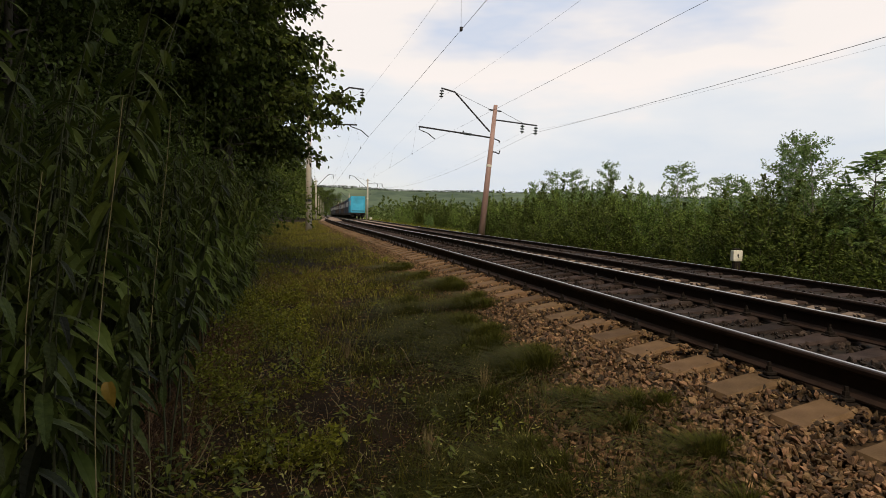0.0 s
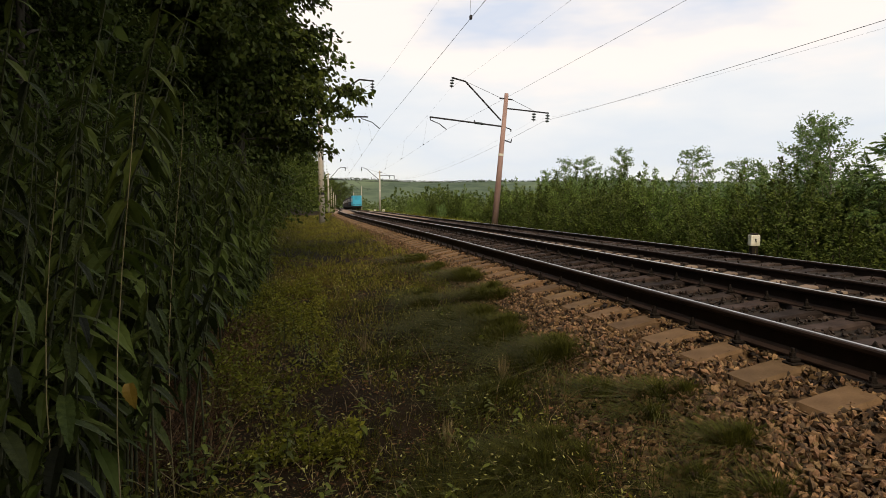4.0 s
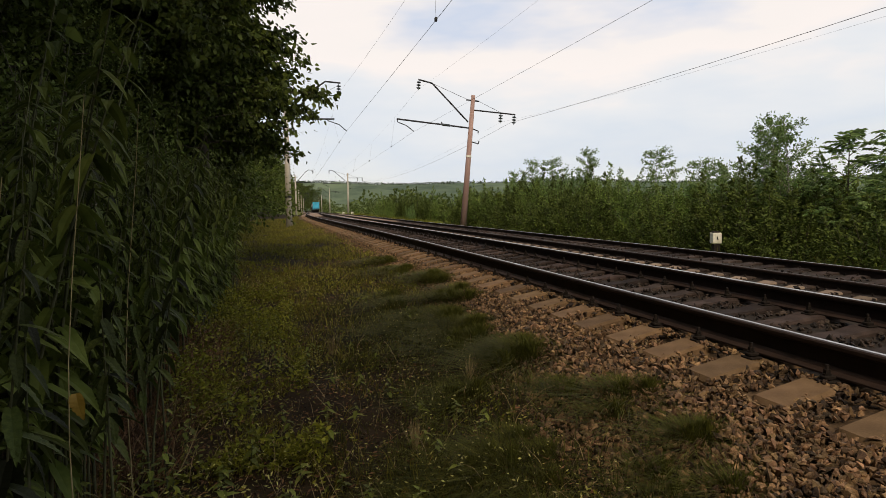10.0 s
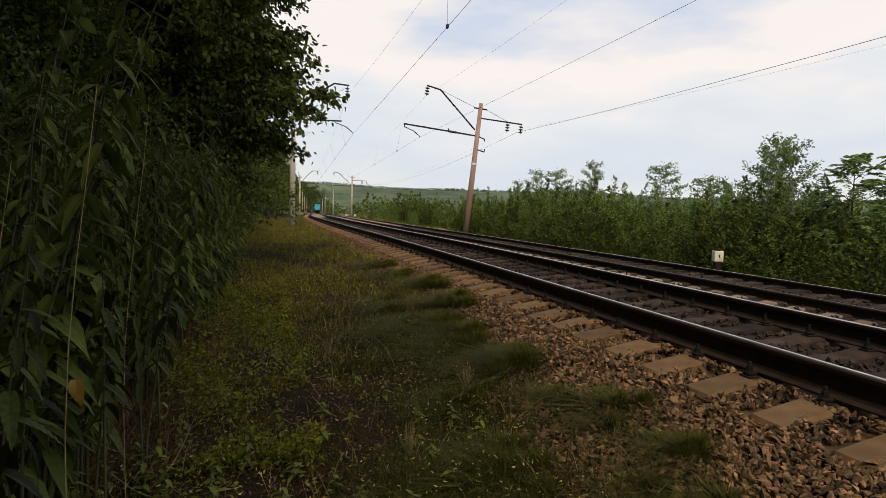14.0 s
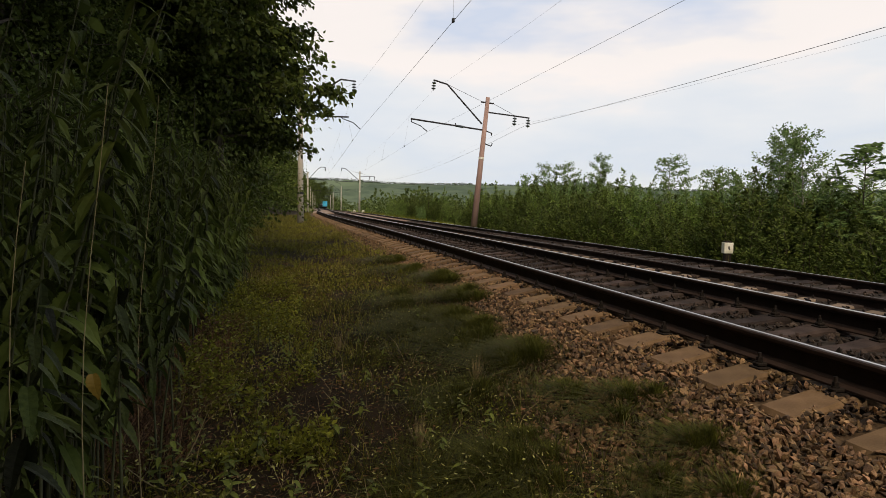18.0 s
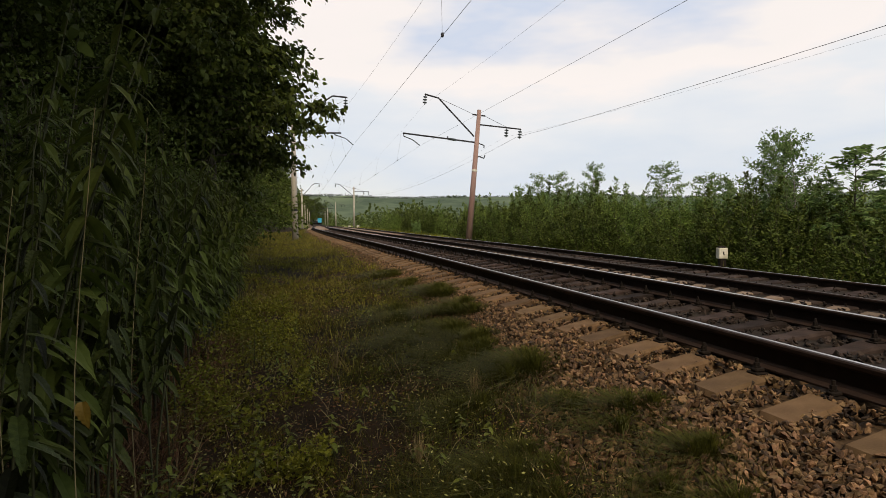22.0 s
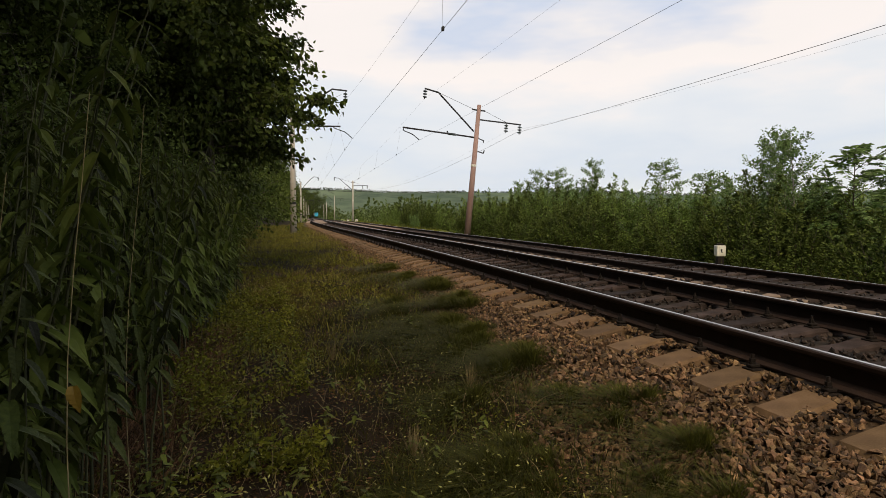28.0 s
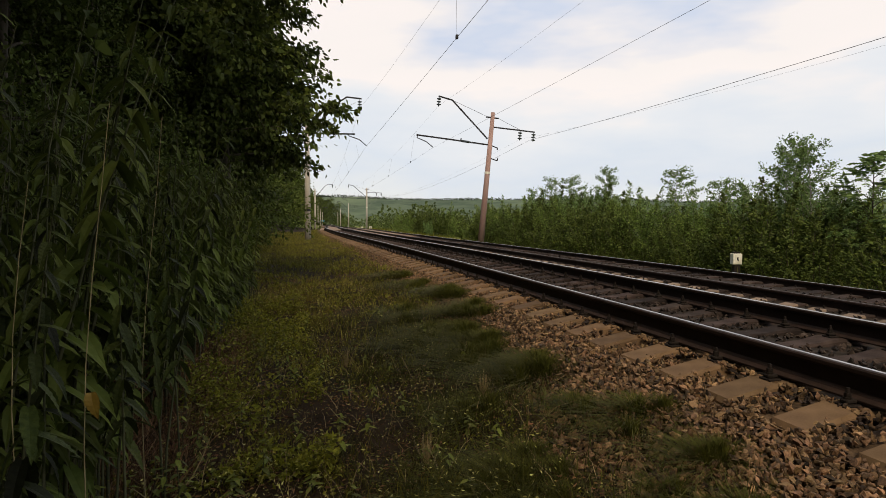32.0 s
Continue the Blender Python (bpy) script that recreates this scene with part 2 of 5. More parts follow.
M["leaf_far"] = material("leaf_far", (0.060, 0.088, 0.026), (0.115, 0.148, 0.046), 0.5, 0.8, bump=0.0, fine=3, vary="island", spread=0.35, translucent=0.25, spec=0.15)
M["leaf_ridge"] = material("leaf_ridge", (0.030, 0.046, 0.024), (0.055, 0.076, 0.040), 0.05, 0.9, bump=0.0, fine=0.4, vary="island", spread=0.4, spec=0.1)
M["leaf_shrub"] = material("leaf_shrub", (0.056, 0.076, 0.009), (0.118, 0.135, 0.019), 2.0, 0.6, bump=0.0, fine=9, vary="island", spread=0.5, translucent=0.35, spec=0.2)
# lighter copy of the tree leaves, sunlight put into the colour of farther trees
M["leaf_tree_lit"] = material("leaf_tree_lit", (0.050, 0.074, 0.014), (0.105, 0.135, 0.030), 0.8, 0.7, bump=0.0, fine=5, vary="island", spread=0.5, translucent=0.3, spec=0.15)
M["leaf_nettle"] = material("leaf_nettle", (0.054, 0.074, 0.013), (0.1, 0.122, 0.023), 5.0, 0.6, bump=0.25, fine=60, vary="island", spread=0.6, translucent=0.25, spec=0.15)
# nearest nettles: the foreground's dimness is put into a darker leaf colour
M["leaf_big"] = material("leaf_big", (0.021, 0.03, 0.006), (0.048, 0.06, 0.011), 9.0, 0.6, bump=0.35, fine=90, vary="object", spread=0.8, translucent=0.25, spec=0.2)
M["leaf_yellow"] = material("leaf_yellow", (0.19, 0.115, 0.012), (0.28, 0.18, 0.026), 30.0, 0.6, bump=0.2, fine=90, translucent=0.25)
M["stem"] = material("stem", (0.030, 0.034, 0.010), (0.070, 0.068, 0.024), 8, 0.8, bump=0.2)
M["grass"] = material("grass", (0.036, 0.04, 0.008), (0.078, 0.076, 0.015), 1.5, 0.7, bump=0.0, fine=8, vary="island", spread=0.6, translucent=0.25, spec=0.15)
M["grass_tuft"] = material("grass_tuft", (0.050, 0.056, 0.010), (0.105, 0.104, 0.018), 1.5, 0.7, bump=0.0, fine=8, vary="island", spread=0.6, translucent=0.3, spec=0.15)
M["grass_olive"] = material("grass_olive", (0.085, 0.074, 0.010), (0.17, 0.138, 0.022), 1.5, 0.7, bump=0.0, fine=8, vary="island", spread=0.6, translucent=0.25, spec=0.15)
M["grass_dry"] = material("grass_dry", (0.112, 0.112, 0.017), (0.215, 0.188, 0.042), 0.6, 0.75, bump=0.0, fine=8, vary="island", spread=0.6, translucent=0.25, spec=0.15)
M["herb"] = material("herb", (0.105, 0.114, 0.01), (0.21, 0.205, 0.024), 2.5, 0.65, bump=0.0, fine=9, vary="island", spread=0.55, translucent=0.3, spec=0.2)
# pale leaf colour that paints the small glints over the verge
M["herb_glint"] = material("herb_glint", (0.24, 0.24, 0.05), (0.46, 0.42, 0.15), 9.0, 0.5, bump=0.0, fine=60, vary="island", spread=0.6, translucent=0.3, spec=0.5)
M["herb_leaf"] = material("herb_leaf", (0.085, 0.11, 0.016), (0.16, 0.18, 0.03), 9.0, 0.6, bump=0.2, fine=60, vary="object", spread=0.4, translucent=0.3, spec=0.25)
M["straw"] = material("straw", (0.17, 0.125, 0.055), (0.36, 0.27, 0.14), 3.5, 0.8, bump=0.0, fine=20, vary="island", spread=0.5)
M["litter"] = material("litter", (0.055, 0.028, 0.013), (0.19, 0.105, 0.05), 3.5, 0.9, bump=0.0, fine=20, vary="island", spread=0.9, spec=0.2)


# ---------------------------------------------------------------- builders
def part(name, bm, mat, parent=None, label="", smooth=False):
    """Links a bmesh as one mesh object under a thing or a part."""
    me = bpy.data.meshes.new(name)
    bm.to_mesh(me)
    bm.free()
    me.materials.append(mat)
    if smooth:
        me.polygons.foreach_set("use_smooth", [True] * len(me.polygons))
    ob = new(name, me)
    ob.parent = parent
    if label:
        tagged(ob, label)
    return ob


def sheet(name, verts, faces, mats, parent=None, smooth=False, index=None):
    me = bpy.data.meshes.new(name)
    me.from_pydata(np.asarray(verts).tolist(), [], np.asarray(faces).tolist() if not isinstance(faces, list) else faces)
    for m in mats if isinstance(mats, (list, tuple)) else (mats,):
        me.materials.append(m)
    if index is not None:
        me.polygons.foreach_set("material_index", index)
    if smooth:
        me.polygons.foreach_set("use_smooth", [True] * len(me.polygons))
    ob = new(name, me)
    ob.parent = parent
    return ob


def share(name, data, parent, m):
    """One more object on a mesh that is already there."""
    ob = new(name, data)
    ob.parent = parent
    ob.matrix_basis = m
    return ob


def box(bm, x0, x1, y0, y1, z0, z1, bevel=0.0, m=None):
    made = bmesh.ops.create_cube(bm, size=1.0)["verts"]
    bmesh.ops.scale(bm, vec=(x1 - x0, y1 - y0, z1 - z0), verts=made)
    bmesh.ops.translate(bm, vec=((x0 + x1) / 2, (y0 + y1) / 2, (z0 + z1) / 2), verts=made)
    if bevel:
        edges = list({e for v in made for e in v.link_edges})
        got = bmesh.ops.bevel(bm, geom=edges, offset=bevel, segments=1, affect="EDGES")
        made = list({v for f in got["faces"] for v in f.verts} | {v for v in made if v.is_valid})
    if m is not None:
        bmesh.ops.transform(bm, matrix=m, verts=[v for v in made if v.is_valid])
    return made


def rod(bm, a, b, r0, r1=None, sides=8):
    a, b = Vector(a), Vector(b)
    r1 = r0 if r1 is None else r1
    made = bmesh.ops.create_cone(bm, cap_ends=True, segments=sides, radius1=r0, radius2=r1, depth=(b - a).length)["verts"]
    turn = (b - a).to_track_quat("Z", "Y").to_matrix().to_4x4()
    bmesh.ops.transform(bm, matrix=Matrix.Translation((a + b) / 2) @ turn, verts=made)
    return made


def tube(points, radii, sides=6):
    """Vertices and faces of a tapered tube along points."""
    p = np.asarray(points, float)
    r = np.broadcast_to(np.asarray(radii, float), (len(p),))
    d = np.gradient(p, axis=0)
    d /= np.linalg.norm(d, axis=1, keepdims=True) + 1e-9
    ref = np.where(np.abs(d[:, 2:3]) > 0.9, [[1.0, 0, 0]], [[0, 0, 1.0]])
    u = np.cross(d, ref)
    u /= np.linalg.norm(u, axis=1, keepdims=True) + 1e-9
    v = np.cross(d, u)
    ang = np.arange(sides) * 2 * np.pi / sides
    ring = p[:, None] + r[:, None, None] * (np.cos(ang)[None, :, None] * u[:, None] + np.sin(ang)[None, :, None] * v[:, None])
    verts = ring.reshape(-1, 3)
    i, j = np.meshgrid(np.arange(len(p) - 1), np.arange(sides), indexing="ij")
    k = (j + 1) % sides
    faces = np.stack([i * sides + j, i * sides + k, (i + 1) * sides + k, (i + 1) * sides + j], -1).reshape(-1, 4)
    return verts, faces


def joined(pieces):
    verts, faces, n = [], [], 0
    for v, f in pieces:
        verts.append(v)
        faces.append(f + n)
        n += len(v)
    return np.concatenate(verts), np.concatenate(faces)


def unit(v):
    return v / (np.linalg.norm(v, axis=-1, keepdims=True) + 1e-9)


def leaf_cloud(rng, at, way, size, wide=0.5, fold=0.25, droop=0.0, fine=False):
    """A folded pointed leaf at each place: at, its axis, its length. fine: a rounder leaf of four triangles, bent along its length."""
    n = len(at)
    way = unit(way + np.array([0, 0, -droop]))
    side = unit(np.cross(way, rng.normal(size=(n, 3))))
    up = np.cross(side, way)
    s = np.asarray(size).reshape(-1, 1) * np.ones((n, 1))
    i = np.arange(n)[:, None]
    if fine:
        a, b = at + way * s * 0.28, at + way * s * 0.68 - up * s * 0.05
        v = np.stack([at, a + side * s * wide * 0.5 + up * s * fold * wide * 0.5, a - side * s * wide * 0.5 + up * s * fold * wide * 0.5,
                      b + side * s * wide * 0.36, b - side * s * wide * 0.36, at + way * s - up * s * 0.18], 1)
        f = np.concatenate([i * 6 + [[0, 1, 2]], i * 6 + [[1, 3, 2]], i * 6 + [[2, 3, 4]], i * 6 + [[3, 5, 4]]], 0)
        return v.reshape(-1, 3), f
    mid = at + way * s * 0.45
    v = np.stack([at, mid + side * s * wide / 2 + up * s * fold * wide, at + way * s, mid - side * s * wide / 2 + up * s * fold * wide], 1)
    f = np.concatenate([i * 4 + [[0, 1, 2]], i * 4 + [[0, 2, 3]]], 0)
    return v.reshape(-1, 3), f


# ---------------------------------------------------------------- the line of the railway
KNOT_Y = np.array([0, 10, 20, 35, 60, 105, 200, 371, 455, 540, 800, 1100.0])
KNOT_X = np.array([0, -0.389, -0.818, -1.489, -1.986, -0.691, 0.27, 3.3, 5.6, 4.4, -28.0, -105.0])
KNOT_Z = np.array([0, 0.014, -0.002, -0.062, -0.216, -0.80, -2.02, -3.95, -4.9, -5.8, -8.8, -12.0])


def spline(knots, values):
    h, n = np.diff(knots), len(knots)
    a, b = np.eye(n), np.zeros(n)
    for i in range(1, n - 1):
        a[i, i - 1:i + 2] = h[i - 1], 2 * (h[i - 1] + h[i]), h[i]
        b[i] = 6 * ((values[i + 1] - values[i]) / h[i] - (values[i] - values[i - 1]) / h[i - 1])
    m = np.linalg.solve(a, b)

    def at(y):
        y = np.asarray(y, float)
        c = np.clip(y, knots[0], knots[-1])
        i = np.clip(np.searchsorted(knots, c) - 1, 0, n - 2)
        t, w = c - knots[i], h[i]
        s = (values[i + 1] - values[i]) / w - w * (2 * m[i] + m[i + 1]) / 6
        first = (values[1] - values[0]) / h[0] - h[0] * m[1] / 6
        return values[i] + t * s + t ** 2 * m[i] / 2 + t ** 3 * (m[i + 1] - m[i]) / (6 * w) + np.minimum(y, 0) * first

    return at


line_x, line_z = spline(KNOT_Y, KNOT_X), spline(KNOT_Y, KNOT_Z)
NEAR, GAUGE, APART = 3.213, 1.6, 4.1  # first rail, rail to rail, track to track
RAIL_Z, SECOND_Z = 0.2, -0.062  # rail tops of the two tracks over the first track's sleepers
FAR_SLEEPER_Z = -0.182  # the far rails sit sunk between silted-up sleepers
PITCH = 0.543
FIRST = 2.47 - 18 * PITCH


def heading(y):
    return math.degrees(math.atan2(float(line_x(y + 0.5) - line_x(y - 0.5)), 1.0))


def on_line(y, across, z=0.0):
    """A pose on the railway: metres along it, metres across, height over the first track's sleepers."""
    return pose(float(line_x(y)) + across, y, float(line_z(y)) + z, 0, 0, -heading(y))


SECTION_U = np.array([-400, -60, -14, -6, -2.2, -1.0, 0.2, 1.0, 1.7, 2.6, 3.0, 5.0, 5.6, 6.3, 6.9, 9.4, 9.9, 11.2, 14, 40, 90, 400])
SECTION_Z = np.array([14, 6, 1.6, 0.25, -0.28, -0.42, -0.45, -0.43, -0.33, -0.16, -0.14, -0.14, -0.18, -0.36, -0.40, -0.40, -0.44, -1.0, -1.6, -1.9, -3.0, -3.5])


BED_U = np.array([0.7, 1.2, 1.75, 2.3, 2.65, 3.05, 5.4, 5.75, 6.4, 6.75, 9.5, 9.9, 10.6])
BED_Z = np.array([-0.50, -0.40, -0.29, -0.155, -0.085, -0.03, -0.03, -0.07, -0.19, -0.195, -0.195, -0.28, -0.75])


def bed_z(x, y):
    """The top of the ballast."""
    return np.interp(x - line_x(y), BED_U, BED_Z) + line_z(y)


def verge_edge(y):
    """How far across the verge's grass reaches over the ballast shoulder."""
    return np.interp(y, [2.5, 4, 6, 8, 12, 20, 40], [1.72, 1.74, 1.92, 2.1, 2.3, 2.4, 2.42]) + 0.1 * np.sin(2.3 * y) * np.sin(0.9 * y + 1)


def ground_z(x, y):
    x, y = np.asarray(x, float), np.asarray(y, float)
    u = x - line_x(y)
    bumps = 0.035 * np.sin(1.9 * x + 0.7 * np.sin(1.3 * y)) * np.cos(1.5 * y + 0.4 * x) + 0.02 * np.sin(4.1 * x + 2.0 * y) * np.cos(3.3 * y - x)
    bumps = bumps * np.where((u > 2.0) & (u < 10), 0.15, 1.0) * np.where(np.abs(u) > 12, 4, 1)
    z = np.interp(u, SECTION_U, SECTION_Z) + line_z(y) + bumps
    over = np.clip((verge_edge(y) - u) / 0.15, 0, 1) * (u > 0.7) * (y > 0)
    return z + over * np.maximum(bed_z(x, y) + 0.012 - z, 0)


# ---------------------------------------------------------------- ground
def make_ground():
    ys = np.concatenate([np.arange(-40, 0, 2), np.arange(0, 14, 0.25), np.arange(14, 60, 1.0), np.arange(60, 200, 5), np.arange(200, 1101, 25)])
    us = np.concatenate([[-400, -200, -100, -60, -35, -20, -14, -10, -8], np.arange(-6, -2, 0.5), np.arange(-2, 2.8, 0.12), np.arange(2.9, 10.4, 0.4),
                         np.arange(10.5, 16, 0.6), [18, 22, 27, 33, 40, 55, 70, 90, 130, 200, 400]])
    yy, uu = np.meshgrid(ys, us, indexing="ij")
    xx = uu + line_x(yy)
    v = np.stack([xx, yy, ground_z(xx, yy)], -1).reshape(-1, 3)
    n, m = len(ys), len(us)
    i, j = np.meshgrid(np.arange(n - 1), np.arange(m - 1), indexing="ij")
    f = np.stack([i * m + j, i * m + j + 1, (i + 1) * m + j + 1, (i + 1) * m + j], -1).reshape(-1, 4)
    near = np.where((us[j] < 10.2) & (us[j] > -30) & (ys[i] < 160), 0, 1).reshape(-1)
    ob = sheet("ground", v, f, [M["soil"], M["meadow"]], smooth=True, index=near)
    tagged(ob, "dark earthy ground with a sunlit green meadow beyond the line", "ground", kind="structure")


make_ground()


def make_hills():
    """A long wooded ridge with pale fields, closing the view all round."""
    a = np.radians(np.arange(0, 360.1, 0.75))
    r = np.array([1080, 1150, 1250, 1380, 1520, 1660, 1780, 1900, 2300, 4200.0])
    lift = np.array([-0.16, -0.1, 0.02, 0.2, 0.45, 0.7, 0.9, 1.0, 0.9, 0.4])
    rng = np.random.default_rng(5)
    aa, rr = np.meshgrid(a, r, indexing="ij")
    top = 50 + 7 * np.sin(aa * 5.3 + 1) + 4 * np.sin(aa * 13 + 2) + 2 * np.sin(aa * 31)
    top = np.where((aa > radians(60)) & (aa < radians(300)), 60, top)
    z = -14 + (top + 14) * lift[None, :] + rng.normal(size=aa.shape) * np.where(rr > 1500, 1.2, 0.6)
    z[:, 0], z[-1] = -30, z[0]
    v = np.stack([rr * np.sin(aa), rr * np.cos(aa), z], -1).reshape(-1, 3)
    n, m = len(a), len(r)
    i, j = np.meshgrid(np.arange(n - 1), np.arange(m - 1), indexing="ij")
    f = np.stack([i * m + j, i * m + j + 1, (i + 1) * m + j + 1, (i + 1) * m + j], -1).reshape(-1, 4)
    tagged(sheet("backdrop", v, f, M["hill"], smooth=True), "distant wooded ridge with pale green fields", "hills", kind="structure")


make_hills()


# ---------------------------------------------------------------- track
RAIL_SHAPE = [(-0.075, 0), (0.075, 0), (0.075, 0.011), (0.03, 0.024), (0.010, 0.045), (0.009, 0.130), (0.034, 0.142), (0.037, 0.152), (0.037, 0.170), (0.030, 0.180),
              (-0.030, 0.180), (-0.037, 0.170), (-0.037, 0.152), (-0.034, 0.142), (-0.009, 0.130), (-0.010, 0.045), (-0.03, 0.024), (-0.075, 0.011)]


def make_rail(across, top, bright, label):
    """One rail swept along the line. bright: from where to where across the head the wheels keep it polished."""
    ys = np.concatenate([np.arange(-8, 30, 0.5), np.arange(30, 120, 2.0), np.arange(120, 1000, 10.0)])
    shape = np.array(RAIL_SHAPE[:10] + [(bright[1], 0.1805), (bright[0], 0.1805)] + RAIL_SHAPE[10:])
    k = len(shape)
    base = tagged(new("rail"), label, "rail", "rails of the two tracks")
    v = np.stack([(line_x(ys)[:, None] + across + shape[None, :, 0]), np.repeat(ys[:, None], k, 1), line_z(ys)[:, None] + top - 0.18 + shape[None, :, 1]], -1)

    def sweep(name, cols, mat):
        c = len(cols)
        i, j = np.meshgrid(np.arange(len(ys) - 1), np.arange(c - 1), indexing="ij")
        f = np.stack([i * c + j, i * c + j + 1, (i + 1) * c + j + 1, (i + 1) * c + j], -1).reshape(-1, 4)
        sheet(name, v[:, cols].reshape(-1, 3), f, mat, base)

    sweep("foot", [14 + 4, 19, 0, 1, 2, 3, 4], M["rail"])
    sweep("web", [4, 5, 6], M["rail"])
    sweep("web", [15 + 1, 17, 18], M["rail"])
    sweep("head", [6, 7, 8, 9, 10], M["rail"])
    sweep("head", [11, 12, 13, 14, 15, 16], M["rail"])
    sweep("running_band", [10, 11], M["rail_head"] if bright[2] else M["rail_dull"])


make_rail(NEAR, RAIL_Z, (0.002, 0.029, 1), "dark rusty steel rail with a shiny worn band")
make_rail(NEAR + GAUGE, RAIL_Z - 0.02, (-0.029, 0.022, 1), "dark rusty steel rail with a shiny worn head")
make_rail(NEAR + APART, SECOND_Z, (0.0, 0.02, 0), "dark rusty steel rail of the lower far track")
make_rail(NEAR + APART + GAUGE, SECOND_Z - 0.015, (-0.02, 0.028, 1), "dark rusty steel rail with a shiny worn head")


def sleeper_bmesh():
    """Prestressed concrete sleeper: low ends, seats under the rails, a waist in the middle."""
    bm = bmesh.new()
    rows = []
    for x, top, half in ((-1.35, -0.10, 0.12), (-1.33, -0.066, 0.132), (-1.0, 0.0, 0.13), (-0.62, 0.0, 0.125), (-0.4, -0.03, 0.105), (0, -0.05, 0.1),
                         (0.4, -0.03, 0.105), (0.62, 0.0, 0.125), (1.0, 0.0, 0.13), (1.33, -0.066, 0.132), (1.35, -0.10, 0.12)):
        rows.append([bm.verts.new((x, y, z)) for y, z in ((-half - 0.02, -0.2), (-half, top - 0.02), (-half + 0.02, top), (half - 0.02, top), (half, top - 0.02), (half + 0.02, -0.2))])
    for a, b in zip(rows, rows[1:]):
        for k in range(5):
            bm.faces.new((a[k], b[k], b[k + 1], a[k + 1]))
    bm.faces.new(rows[0])
    bm.faces.new(rows[-1][::-1])
    bmesh.ops.recalc_face_normals(bm, faces=bm.faces)
    return bm


def clip_bmesh():
    """Rail fastening: a plate, a bent clip and an upright bolt with its nut."""
    bm = bmesh.new()
    box(bm, -0.04, 0.05, -0.05, 0.05, 0.0, 0.014, 0.004)
    box(bm, -0.03, 0.045, -0.028, 0.028, 0.014, 0.042, 0.008)
    rod(bm, (0.0, 0, 0.03), (0.0, 0, 0.105), 0.011, sides=8)
    rod(bm, (0.0, 0, 0.052), (0.0, 0, 0.076), 0.02, sides=6)
    rod(bm, (0.0, 0, 0.04), (0.0, 0, 0.052), 0.024, sides=10)
    return bm


def make_sleepers(across, z, count, mat, label, group, inner, seat=0.0):
    base = tagged(new("concrete_sleeper"), label, "sleeper", group)
    body = part("body", sleeper_bmesh(), mat, base)
    body.data.materials.append(M["sleeper_oily"])
    for face in body.data.polygons:
        face.material_index = int(-inner < face.center.x < (1.2 if inner < 0.9 else inner))
    first = None
    for x, turn in ((-0.8 - 0.13, 0), (-0.8 + 0.13, 180), (0.8 - 0.13, 0), (0.8 + 0.13, 180)):
        if first is None:
            first = part("rail_clip", clip_bmesh(), M["iron"], base)
            first.matrix_basis = pose(x, 0, seat, 0, 0, turn)
        else:
            share("rail_clip", first.data, base, pose(x, 0, seat, 0, 0, turn))
    rng = random.Random(int(across * 10))
    for i in range(count):
        y = FIRST + i * PITCH
        m = on_line(y, across, z) @ pose(rng.uniform(-0.02, 0.02), rng.uniform(-0.012, 0.012), rng.uniform(-0.008, 0.004), 0, 0, rng.uniform(-1.1, 1.1))
        if i == 0:
            base.matrix_basis = m
        else:
            copy_thing(base, m)


def sleepers_beyond(across, z, start, stop, mat):
    base = np.array([(-1.35, -0.13, -0.1), (1.35, -0.13, -0.1), (1.35, 0.13, -0.1), (-1.35, 0.13, -0.1), (-1.33, -0.11, 0), (1.33, -0.11, 0), (1.33, 0.11, 0), (-1.33, 0.11, 0)])
    quad = np.array([(4, 5, 6, 7), (0, 1, 5, 4), (1, 2, 6, 5), (2, 3, 7, 6), (3, 0, 4, 7)])
    pieces = []
    for i in range(start, stop):
        y = FIRST + i * PITCH
        pieces.append((base + [float(line_x(y)) + across, y, float(line_z(y)) + z], quad))
    v, f = joined(pieces)
    tagged(sheet("far_sleepers", v, f, mat), "row of pale concrete sleepers far down the line", "sleepers", kind="stuff")


make_sleepers(NEAR + GAUGE / 2, 0.0, 124, M["sleeper"], "weathered tan concrete sleeper bedded in the ballast", "sleepers of the near track", 0.75)
make_sleepers(NEAR + APART + GAUGE / 2, FAR_SLEEPER_Z, 92, M["sleeper_far"], "pale-ended concrete sleeper of the far track", "sleepers of the far track", 1.0, -0.07)
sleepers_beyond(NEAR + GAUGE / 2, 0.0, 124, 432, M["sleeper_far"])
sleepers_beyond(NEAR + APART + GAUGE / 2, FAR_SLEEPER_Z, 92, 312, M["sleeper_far"])


